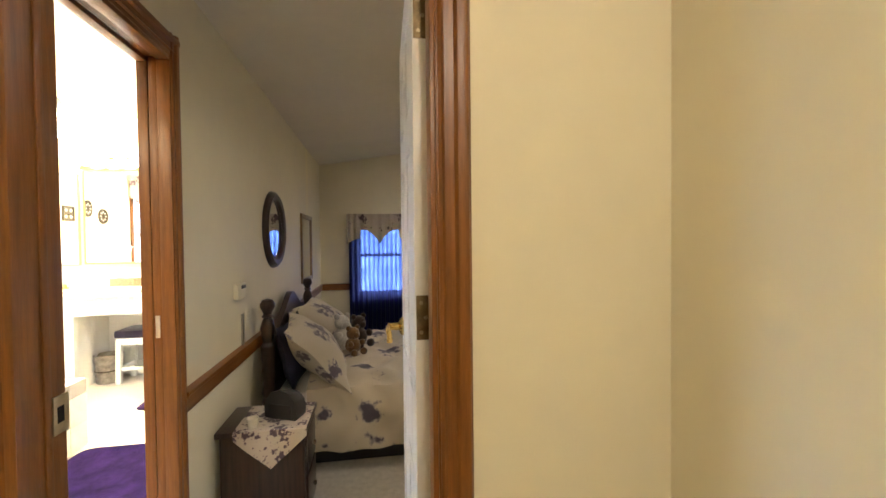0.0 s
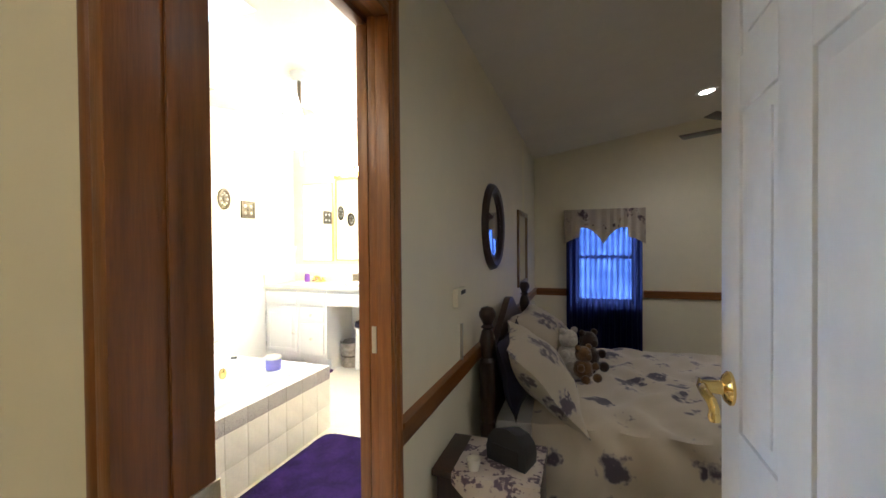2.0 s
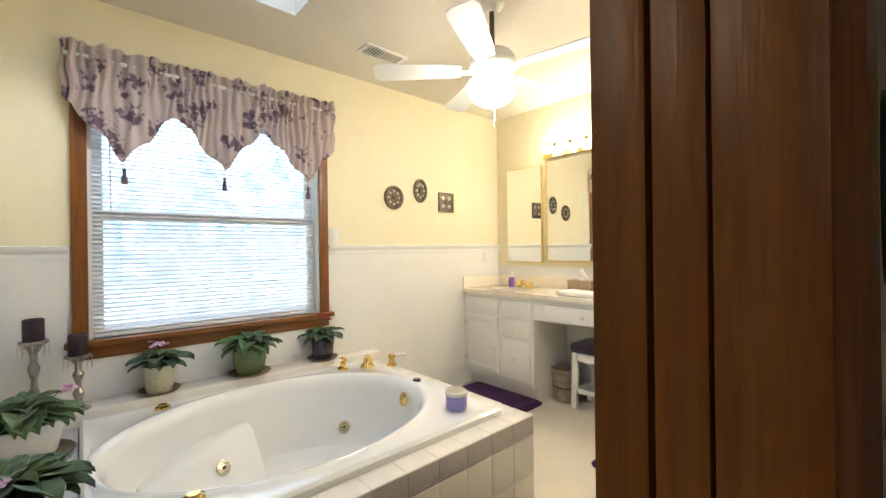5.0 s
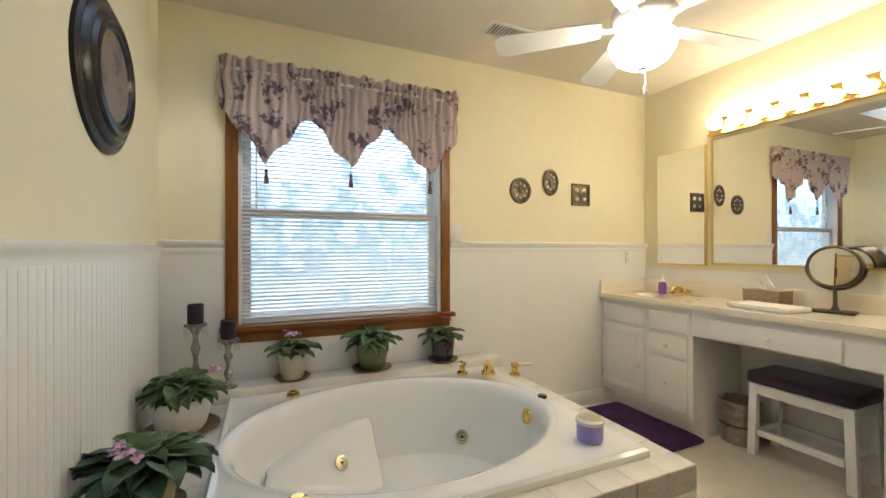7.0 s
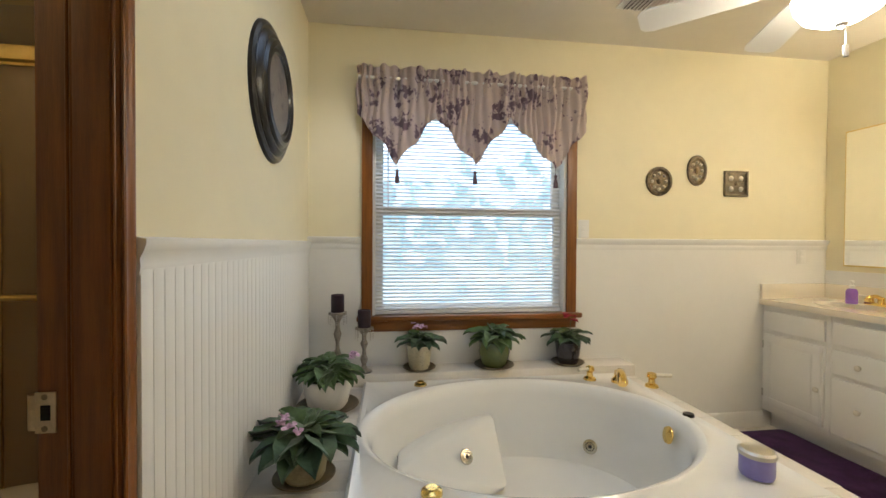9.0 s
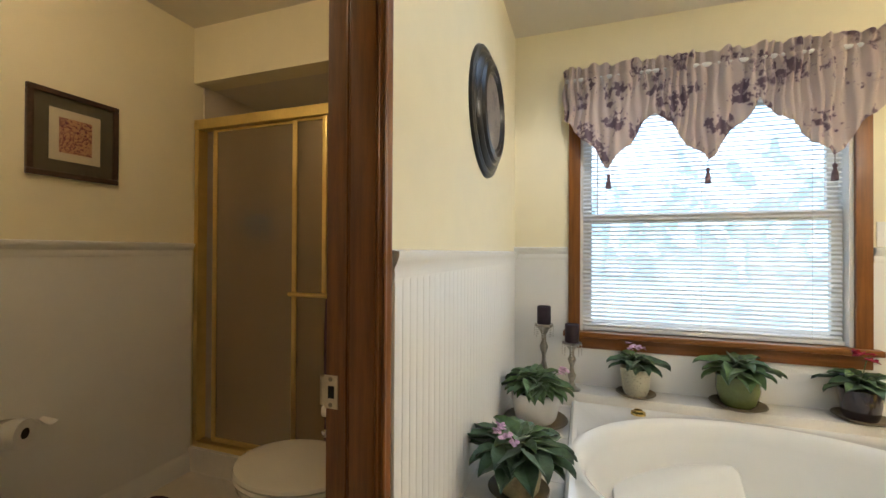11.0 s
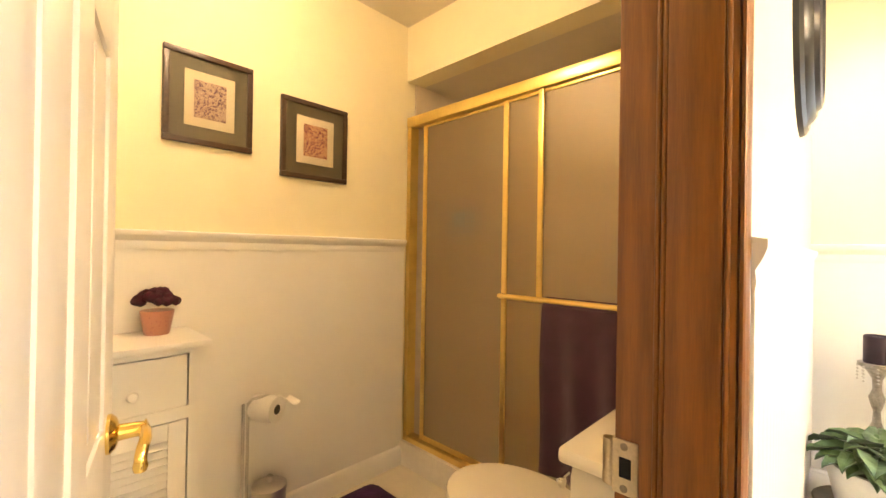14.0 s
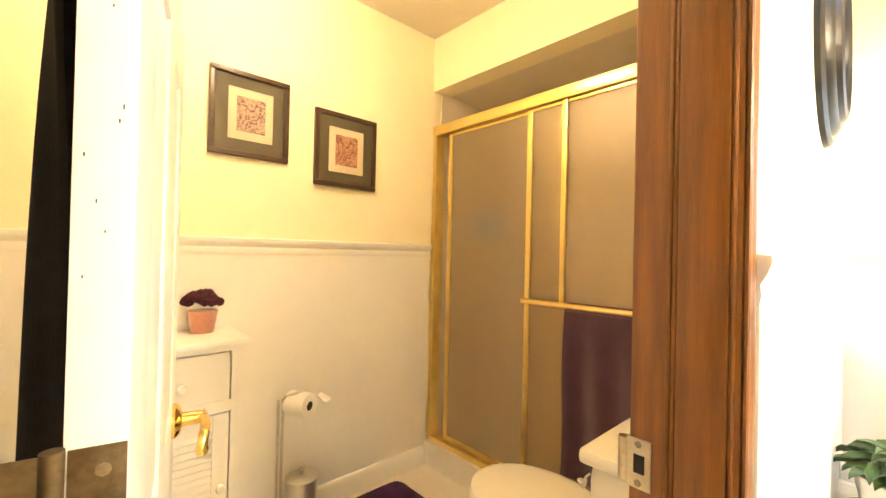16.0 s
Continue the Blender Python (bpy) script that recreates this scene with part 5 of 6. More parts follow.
mat_rug("bath_mat", -3.12, -2.42, 3.72, 4.18, PURPLE, "dark purple bath mat before the vanity")
mat_rug("bath_rug", -1.685, -0.98, 1.95, 2.98, VIOLET, "violet plush bath rug beside the tub")
mat_rug("sink_mat", -1.73, -1.05, 3.60, 4.12, PURPLE, "dark purple mat before the basin cabinet")

# ---- ceiling fan with its light ----
fan = thing("ceiling_fan", (-1.95, 3.085, CZ), "white five-bladed ceiling fan with a glowing bowl light", "ceiling fan")
part("canopy", L([(0, -0.001), (0.065, -0.001), (0.06, -0.03), (0.03, -0.055), (0, -0.057)], 24), WHITE, fan)
part("rod", L([(0.013, -0.05), (0.013, -0.27)], 12), AGED, fan, "bronze rod")
part("motor", L([(0, -0.15), (0.05, -0.15), (0.10, -0.17), (0.118, -0.20), (0.12, -0.24), (0.105, -0.265), (0.08, -0.285), (0, -0.285)], 32), WHITE, fan)
part("light_collar", L([(0.075, -0.284), (0.09, -0.30), (0.085, -0.325), (0, -0.325)], 28), WHITE, fan)
part("bowl", L([(0.125, -0.318), (0.13, -0.33), (0.122, -0.365), (0.10, -0.40), (0.06, -0.425), (0.0, -0.435)], 32), EGLOBE, fan, "glowing frosted glass bowl")
part("finial", L([(0, -0.432), (0.018, -0.436), (0.014, -0.448), (0, -0.455)], 14), STEEL, fan)
part("pull_chain", tube(T([(0.012, 0, -0.44), (0.012, 0.002, -0.515)], 0.0022, 6), [(0.012, 0.002, -0.512), (0.012, 0.002, -0.548)], 0.008, 8), STEEL, fan)
for i in range(5):
    m = pose(0, 0, -0.255, 0, 0, 72 * i + 12)
    out = [(0.16, -0.045), (0.24, -0.055), (0.56, -0.068), (0.59, -0.06), (0.605, -0.04), (0.605, 0.04), (0.59, 0.06), (0.56, 0.068), (0.24, 0.055), (0.16, 0.045)]
    bm = bmesh.new()
    face = bm.faces.new([bm.verts.new((x, y, -0.003)) for x, y in out])
    up_ = bmesh.ops.extrude_face_region(bm, geom=[face])
    bmesh.ops.translate(bm, verts=[v for v in up_["geom"] if isinstance(v, bmesh.types.BMVert)], vec=(0, 0, 0.006))
    bl = part("blade", bm, WHITE, fan)
    bl.matrix_basis = m @ pose(0, 0, 0, 11)
    ir = part("blade_iron", T([(0.09, 0, 0.0), (0.13, 0.0, -0.006), (0.20, 0.0, 0.004)], 0.012, 8), WHITE, fan)
    ir.matrix_basis = m
for ch in fan.children:
    if ch.name.split(".")[0] not in ("canopy", "rod"):
        ch.location.z -= 0.10
vent = thing("ceiling_vent", (-2.775, 2.97, CZ), "white two-way ceiling air vent", "vent")
part("frame", B(-0.065, 0.065, -0.155, 0.155, -0.008, -0.001, 0.002), WHITE, vent)
for k in range(12):
    y = -0.115 + k * 0.021
    # the first bank is coloured near-black to give it a shaded side
    o = part("louvre", B(-0.048, 0.048, -0.007, 0.007, -0.0015, 0.0015), SHADEBLACK if k < 6 else STEEL, vent)
    o.matrix_basis = pose(0, y, -0.010, 40 if k < 6 else -40)

# ---- toilet room ----
SHX, ST, SB = -2.568, 2.028, 0.20
sh = thing("shower_door", (SHX, 0.2, SB), "gold-framed sliding shower door with obscure glass", "shower door")
part("head_rail", local(B(SHX - 0.03, SHX + 0.035, YS + 0.01, 1.025, ST - 0.055, ST, 0.004), sh), GOLD, sh)
part("sill_track", local(B(SHX - 0.03, SHX + 0.03, YS + 0.01, 1.025, SB, SB + 0.03, 0.004), sh), GOLD, sh)
for y in (YS + 0.01, 0.99):
    part("side_jamb", local(B(SHX - 0.03, SHX + 0.03, y, y + 0.03, SB + 0.03, ST - 0.055, 0.003), sh), GOLD, sh)
for nm, x, y0, y1 in (("outer_panel", SHX + 0.012, 0.136, 0.985), ("inner_panel", SHX - 0.001, -0.412, 0.32)):
    bm = bmesh.new()
    z0, z1 = SB + 0.035, ST - 0.06
    w = 0.026
    for q in ((y0, y0 + w, z0, z1), (y1 - w, y1, z0, z1), (y0 + w, y1 - w, z0, z0 + w), (y0 + w, y1 - w, z1 - 0.012, z1)):
        box(bm, x - 0.009, x + 0.009, *q, 0.002)
    pf = part(nm, local(bm, sh), GOLD, sh)
    part("glass", local(B(x - 0.002, x + 0.002, y0 + 0.01, y1 - 0.01, z0 + 0.01, z1 - 0.006), sh), FROST, pf, "obscure glass").visible_shadow = False
tbz = 1.078
part("pull_bar", local(B(SHX + 0.021, SHX + 0.033, 0.325, 0.349, tbz - 0.01, ST - 0.06, 0.003), sh), GOLD, sh, "gold upright bar")
part("towel_bar", local(tube(bmesh.new(), [(SHX + 0.055, 0.155, tbz), (SHX + 0.055, 0.995, tbz)], 0.012, 10), sh), GOLD, sh, "gold towel bar")
for y in (0.149, 0.975):
    part("bar_post", local(T([(SHX + 0.02, y, tbz), (SHX + 0.055, y, tbz)], 0.011, 8), sh), GOLD, sh)
setting("shower_curb", boxes((SHX - 0.06, SHX + 0.05, YS + 0.008, 1.03, FZ, SB)), TILE, "cream tiled shower curb", "curb")
setting("shower_floor", boxes((XW, SHX - 0.06, YS, 1.03, FZ, FZ + 0.03)), PORC, "cream shower base", "shower base")
setting("shower_lining", boxes((XW, XW + 0.01, YS, 1.03, FZ, 2.238), (XW + 0.01, SHX - 0.031, YS, YS + 0.012, FZ, 2.238), (XW + 0.01, SHX - 0.031, 1.015, 1.03, FZ, 2.238)), mat("shower_wall", (0.66, 0.58, 0.46), 0.3, var=0.05, scale=6), "tan tiled shower walls", "shower wall")
setting("shower_ceiling", boxes((XW, SHX - 0.092, YS, 1.03, 2.238, 2.29)), CEIL, "tan shower ceiling", "ceiling")
for k in range(3):
    solo("bath_puff" if k == 0 else "shampoo_bottle", L([(0, 0), (0.03, 0), (0.035, 0.02), (0.035, 0.15), (0.015, 0.18), (0, 0.2)], 16) if k else L([(0, -0.07), (0.05, -0.055), (0.085, 0), (0.05, 0.055), (0, 0.07)], 18), (mat("blue_mesh", (0.02, 0.11, 0.38), 0.8, var=0.3, scale=40), NAVY, mat("amber_bottle", (0.10, 0.06, 0.03), 0.3))[k], ((-2.655, -0.165, 1.43), (-2.80, -0.33, 1.18), (-2.80, -0.20, 1.60))[k] if k == 0 else (-3.10, -0.36 + 0.10 * k, 1.281), ("blue bath puff hanging in the shower", "dark shampoo bottle in the shower", "brown shampoo bottle in the shower")[k], ("sponge", "bottle", "bottle")[k])
caddy = thing("shower_caddy", (-3.18, -0.25, 1.25), "dark wire shower caddy holding bottles", "caddy")
part("shelf", local(B(-3.185, -3.04, -0.36, -0.06, 1.26, 1.28, 0.004), caddy), BLACK, caddy)
part("rope", local(T([(-2.655, -0.165, 1.48), (-2.655, -0.165, 1.98)], 0.003, 6), caddy), BLACK, caddy)
part("hook_arm", local(T([(-2.655, -0.165, 1.975), (-3.0, -0.25, 1.985), (-3.185, -0.25, 1.97)], 0.006, 6), caddy), CHROME, caddy)


def towel_fn(y0, y1, zt, zb):
    def f(u, v):
        s_ = v * 2
        y = y0 + (y1 - y0) * u + 0.004 * math.sin(v * 14)
        w = 0.008 * math.sin(u * 14 + 1) * min(1, abs(s_ - 1) * 2)
        if s_ < 1:
            return (SHX + 0.073 + w, y, zb + (zt - zb) * s_)
        return (SHX + 0.040 - 0.3 * w, y, zt - (zt - zb - 0.06) * (s_ - 1))
    return f


solo("towel", sheet(towel_fn(0.377, 0.694, tbz + 0.016, 0.384), 30, 40, 0.006), PLUM, Matrix.Identity(4), "plum towel folded over the shower door bar", "towel")

wc = thing("toilet", (-2.2, 0.45, FZ), "cream porcelain toilet with a closed lid", "toilet")
TX = -2.15
part("bowl", local(L([(0, FZ), (0.13, FZ), (0.125, FZ + 0.05), (0.10, FZ + 0.14), (0.13, FZ + 0.24), (0.185, FZ + 0.33), (0.19, FZ + 0.36), (0, FZ + 0.36)], 36, pose(TX, 0.48, 0), sx=0.96, sy=1.25), wc), PORC, wc)
part("pedestal", local(B(TX - 0.11, TX + 0.11, 0.55, 0.90, FZ, FZ + 0.34, 0.04), wc), PORC, wc)
part("seat", local(L([(0, FZ + 0.362), (0.20, FZ + 0.362), (0.205, FZ + 0.37), (0.20, FZ + 0.38), (0, FZ + 0.38)], 40, pose(TX, 0.49, 0), sx=0.95, sy=1.22), wc), PORC, wc)
part("lid", local(L([(0, FZ + 0.382), (0.195, FZ + 0.382), (0.205, FZ + 0.39), (0.20, FZ + 0.402), (0.17, FZ + 0.408), (0, FZ + 0.412)], 40, pose(TX, 0.49, 0), sx=0.95, sy=1.22), wc), PORC, wc)
part("tank", local(B(TX - 0.205, TX + 0.205, 0.775, 0.985, FZ + 0.35, 0.765, 0.03), wc), PORC, wc)
part("tank_lid", local(B(TX - 0.22, TX + 0.22, 0.755, 0.995, 0.766, 0.805, 0.015), wc), PORC, wc)
part("flush_lever", local(tube(L([(0, 0), (0.014, 0), (0.012, 0.01), (0, 0.012)], 14, pose(TX + 0.18, 0.755, 0.70, 90)), [(TX + 0.18, 0.74, 0.70), (TX + 0.12, 0.735, 0.695)], 0.006, 7), wc), CHROME, wc)
mat_rug("toilet_mat", -2.285, -1.70, -0.457, 0.14, PURPLE, "dark purple mat before the toilet")


def picture(x0, x1, z0, z1, print_mat, label):
    cx, cz, w, h = (x0 + x1) / 2, (z0 + z1) / 2, (x1 - x0) / 2, (z1 - z0) / 2
    root = thing("framed_picture", pose(cx, YS, cz, 90, 0, 180), label, "picture", "pictures in the toilet room")
    bm = bmesh.new()
    f = 0.022
    for q in ((-w, w, -h, -h + f), (-w, w, h - f, h), (-w, -w + f, -h + f, h - f), (w - f, w, -h + f, h - f)):
        box(bm, *q, 0.001, 0.02, 0.004)
    part("frame", bm, FRAME, root, "dark wood frame")
    part("outer_mat", B(-w + f, w - f, -h + f, h - f, 0.001, 0.010), DARKMAT, root, "dark figured mat")
    part("inner_mat", B(-w * 0.56, w * 0.56, -h * 0.60, h * 0.60, 0.0102, 0.012, 0.0005), MATBOARD, root, "cream mat")
    part("print", B(-w * 0.36, w * 0.36, -h * 0.41, h * 0.41, 0.0121, 0.0128), print_mat, root, "flower print")
    gl = part("glass", B(-w + f, w - f, -h + f, h - f, 0.0150, 0.0160), PICGLASS, root)
    gl.visible_shadow = False
    return root


picture(-1.681, -1.364, 1.668, 2.02, PRINT, "dark-framed flower print with a figured mat, larger")
picture(-2.138, -1.803, 1.598, 1.958, PRINTB, "dark-framed rose print with a figured mat, smaller")

fc = thing("linen_cabinet", (-1.27, -0.45, FZ), "narrow white cabinet with a drawer and louvred door", "cabinet")
QX0, QX1, QY0, QY1, QT = -1.43, -1.075, YS + 0.012, -0.262, 0.953
part("body", local(boxes((QX0, QX0 + 0.03, QY0, QY1, FZ, QT), (QX1 - 0.03, QX1, QY0, QY1, FZ, QT), (QX0 + 0.03, QX1 - 0.03, QY0, QY0 + 0.012, FZ, QT), (QX0 + 0.03, QX1 - 0.03, QY0, QY1, QT - 0.02, QT), (QX0 + 0.03, QX1 - 0.03, QY0, QY1, 0.725, 0.765), (QX0 + 0.03, QX1 - 0.03, QY0, QY1, FZ + 0.05, FZ + 0.09)), fc), WHITE, fc)
part("top", local(B(QX0 - 0.03, QX1 + 0.03, QY0, QY1 + 0.03, QT, QT + 0.022, 0.006), fc), WHITE, fc)
dr = part("drawer", local(B(QX0 + 0.034, QX1 - 0.034, QY1 - 0.02, QY1 - 0.003, 0.75, QT - 0.025, 0.003), fc), WHITE, fc)
part("knob", local(L([(0, 0), (0.008, 0), (0.007, 0.01), (0.016, 0.018), (0.012, 0.026), (0, 0.028)], 14, pose(-1.25, QY1 - 0.003, 0.83, -90)), fc), WHITE, dr)
bm = bmesh.new()
for q in ((QX0 + 0.034, QX0 + 0.085, FZ + 0.095, 0.72), (QX1 - 0.085, QX1 - 0.034, FZ + 0.095, 0.72), (QX0 + 0.085, QX1 - 0.085, 0.665, 0.72), (QX0 + 0.085, QX1 - 0.085, FZ + 0.095, FZ + 0.15)):
    box(bm, q[0], q[1], QY1 - 0.02, QY1 - 0.003, q[2], q[3], 0.003)
lv = part("door", local(bm, fc), WHITE, fc)
part("knob", local(L([(0, 0), (0.008, 0), (0.007, 0.01), (0.016, 0.018), (0.012, 0.026), (0, 0.028)], 14, pose(QX0 + 0.06, QY1 - 0.003, 0.47, -90)), fc), WHITE, lv)
ls = mesh_of("louvre", B(-(QX1 - QX0) / 2 + 0.085, (QX1 - QX0) / 2 - 0.085, -0.014, 0.014, -0.003, 0.003), WHITE)
for k in range(18):
    o = part("louvre", ls, None, lv)
    o.matrix_basis = Matrix.Translation(Vector(((QX0 + QX1) / 2, QY1 - 0.012, FZ + 0.165 + k * 0.0245)) - fc.matrix_world.translation) @ pose(0, 0, 0, -50)
mp = thing("moss_pot", Matrix.Translation((-1.345, -0.44, QT + 0.022)) @ Matrix.Scale(0.9, 4), "wine-coloured moss ball in a pink painted pot", "plant")
part("pot", L([(0, 0), (0.04, 0), (0.044, 0.012), (0.056, 0.09), (0.052, 0.092), (0, 0.085)], 24), PINKPOT, mp)
bm = bmesh.new()
rnd = random.Random(4)
for k in range(70):
    a, b = rnd.uniform(0, 2 * math.pi), rnd.uniform(0.0, 1.2)
    r = rnd.uniform(0.052, 0.068)
    lathe(bm, [(0, -0.018), (0.014, -0.01), (0.018, 0), (0.014, 0.01), (0, 0.018)], 7, Matrix.Translation((1.15 * r * math.sin(b) * math.cos(a), 1.15 * r * math.sin(b) * math.sin(a), 0.104 + 0.9 * r * math.cos(b))))
part("moss", bm, WINE, mp, "wine-red moss")
tp = thing("toilet_paper_stand", (-1.72, -0.42, FZ), "brushed steel paper stand with a canister and a roll", "paper holder")
part("canister", local(L([(0, FZ), (0.065, FZ), (0.066, FZ + 0.006), (0.064, FZ + 0.22), (0, FZ + 0.22)], 28, pose(-1.735, -0.42, 0)), tp), STEEL, tp)
part("lid", local(L([(0.067, FZ + 0.22), (0.067, FZ + 0.24), (0.05, FZ + 0.25), (0.01, FZ + 0.252), (0.009, FZ + 0.265), (0.014, FZ + 0.275), (0, FZ + 0.285)], 28, pose(-1.735, -0.42, 0)), tp), STEEL, tp)
for dx in (0, 0.018):
    part("post", local(T([(-1.655 + dx, -0.445, FZ + 0.05), (-1.655 + dx, -0.445, 0.655)], 0.006, 8), tp), STEEL, tp)
part("arm", local(T([(-1.655, -0.445, 0.65), (-1.66, -0.42, 0.675), (-1.71, -0.42, 0.678), (-1.735, -0.42, 0.67)], 0.006, 8), tp), STEEL, tp)
part("roll", local(L([(0.02, -0.05), (0.052, -0.05), (0.052, 0.05), (0.02, 0.05), (0.02, -0.05)], 28, pose(-1.72, -0.42, 0.625, 90, 0, 28)), tp), TISSUE, tp, "white paper roll")
# a solid dark plug fills the roll's hole in place of its shade
part("core", local(L([(0.0, -0.049), (0.0195, -0.049), (0.0195, 0.049), (0.0, 0.049)], 20, pose(-1.72, -0.42, 0.625, 90, 0, 28)), tp), SOIL, tp, "dark plug for the shade in the roll's core")
part("paper_end", local(sheet(lambda u, v: (-1.775 - 0.05 * v, -0.45 + 0.1 * u + 0.01 * v, 0.63 + 0.035 * (1 - v) ** 2 - 0.02 * v + 0.04 * v * v), 4, 6, 0.0006), tp), TISSUE, tp)

robe = thing("bath_robe", (-1.0, 0.75, 1.75), "black robe hanging on the back of the toilet room door", "robe")
dm = pose(-0.984, 0.925, 0, 0, 0, 258)


def robe_fn(u, v):
    x = 0.12 + 0.36 * u + 0.05 * (u - 0.5) * v
    z = 1.78 - 1.12 * v - (0.10 * (2 * u - 1) ** 2) * (1 - v)
    d = 0.045 + 0.05 * math.sin(math.pi * u) ** 0.7 + 0.012 * math.sin(u * 11 + v * 5 + 2 * math.sin(v * 4)) * (0.3 + v)
    return dm @ Vector((x, 0.0 + d, z))


part("robe_cloth", local(sheet(robe_fn, 36, 30, 0.006), robe), ROBE, robe)
part("hook", local(tube(bmesh.new(), [dm @ Vector((0.30, 0.018, 1.80)), dm @ Vector((0.30, 0.06, 1.79)), dm @ Vector((0.30, 0.075, 1.815))], 0.005, 7), robe), BRASS, robe)
tm = thing("framed_mirror", (-0.80, 0.30, 1.0), "narrow wall mirror in a pale frame", "mirror")
part("frame", local(boxes((-0.818, -0.80, -0.05, 0.60, 0.75, 0.80), (-0.818, -0.80, -0.05, 0.60, 1.60, 1.65), (-0.818, -0.80, -0.05, 0.0, 0.80, 1.60), (-0.818, -0.80, 0.55, 0.60, 0.80, 1.60)), tm), WHITE, tm)
part("mirror_glass", local(B(-0.806, -0.80, 0.0, 0.55, 0.80, 1.60), tm), MIRROR, tm, "mirror glass")

# ---- bedroom ----
bed = thing("bed", (0.45, 3.4, 0), "dark wooden four-post bed with a floral comforter", "bed")
BY0, BY1, BX1 = 2.66, 4.14, 1.50
post = [(r, z * 0.93) for r, z in [(0, 0), (0.038, 0), (0.038, 0.45), (0.03, 0.47), (0.038, 0.50), (0.032, 0.56), (0.04, 0.62), (0.036, 0.68), (0.042, 0.72), (0.042, 0.80), (0.028, 0.82), (0.036, 0.86), (0.042, 0.91), (0.03, 0.96), (0.022, 0.975), (0.034, 0.985), (0.022, 1.0), (0.03, 1.02), (0.042, 1.045), (0.042, 1.065), (0.03, 1.09), (0, 1.10)]]
for y in (2.69, 4.10):
    part("post", local(L(post, 20, pose(-0.52, y, 0)), bed), DARKWOOD, bed, "turned dark post")
low = [(r, z * 0.8) for r, z in post]
for y in (2.74, 4.06):
    part("foot_post", local(L(low, 20, pose(BX1 + 0.03, y, 0)), bed), DARKWOOD, bed)
bm = bmesh.new()
arch = [(2.76, 0.35)] + [(2.76 + 1.28 * u, 0.74 + 0.19 * math.sin(math.pi * u) ** 1.5 + 0.05 * math.exp(-((u - 0.5) / 0.12) ** 2)) for u in (i / 40 for i in range(41))] + [(4.04, 0.35)]
face = bm.faces.new([bm.verts.new((-0.555, y, z)) for y, z in arch])
up_ = bmesh.ops.extrude_face_region(bm, geom=[face])
bmesh.ops.translate(bm, verts=[v for v in up_["geom"] if isinstance(v, bmesh.types.BMVert)], vec=(0.04, 0, 0))
part("headboard", local(bm, bed), DARKWOOD, bed, "arched dark headboard")
part("side_rail", local(B(-0.50, BX1, BY0 + 0.01, BY0 + 0.04, 0.14, 0.29, 0.005), bed), DARKWOOD, bed)
part("side_rail", local(B(-0.50, BX1, BY1 - 0.04, BY1 - 0.01, 0.14, 0.29, 0.005), bed), DARKWOOD, bed)
part("footboard", local(B(BX1 + 0.01, BX1 + 0.05, 2.76, 4.04, 0.2, 0.58, 0.01), bed), DARKWOOD, bed)
part("bed_skirt", local(B(-0.49, BX1 - 0.01, BY0 + 0.04, BY1 - 0.04, 0.01, 0.145), bed), BLACK, bed, "black valance sheet")
part("mattress", local(B(-0.50, BX1, BY0 + 0.05, BY1 - 0.05, 0.15, 0.45, 0.06), bed), CLOTHW, bed)


def comforter_fn(u, v):
    x = -0.30 + (BX1 + 0.30) * u
    s_ = -0.40 + (BY1 - BY0 + 0.80) * v
    w = BY1 - BY0
    puff = 0.014 * math.sin(x * 13 + s_ * 3) * math.sin(s_ * 14) + 0.010 * math.sin(x * 29 + 3 * math.sin(s_ * 9))
    if s_ < 0:
        k = -s_
        return (x + 0.008 * math.sin(k * 20), BY0 - 0.02 - 0.045 * math.sin(min(1, k * 4) * 1.57) + puff * 1.2, 0.60 - k * 0.92)
    if s_ > w:
        k = s_ - w
        return (x, BY1 + 0.02 + 0.045 * math.sin(min(1, k * 4) * 1.57), 0.60 - k * 0.92)
    edge = min(s_, w - s_)
    return (x, BY0 + s_, 0.60 + 0.03 * min(1, edge / 0.12) + puff)


solo("comforter", sheet(comforter_fn, 90, 110, 0.02), BEDDING, Matrix.Translation((0, 0, -0.11)), "cream comforter printed with dark flowers on the bed", "comforter")


def pillow(m, w, h, t, material, label, flange=0.0):
    def f(sg):
        def g(u, v):
            a, b = 2 * u - 1, 2 * v - 1
            k = max(0.0, (1 - a * a) * (1 - b * b)) ** 0.6
            pinch = 1 - 0.10 * (1 - a * a * b * b) * max(abs(a), abs(b))
            return (a * w / 2 * pinch, b * h / 2 * pinch, sg * t / 2 * k + 0.006 * math.sin(a * 6 + b * 5))
        return g
    bm = sheet(f(1), 20, 20)
    b2 = sheet(f(-1), 20, 20)
    me = bpy.data.meshes.new("tmp")
    b2.to_mesh(me)
    b2.free()
    bm.from_mesh(me)
    bpy.data.meshes.remove(me)
    bmesh.ops.remove_doubles(bm, verts=bm.verts[:], dist=0.0005)
    return solo("pillow", bm, material, m, label, "pillow", "pillows on the bed")


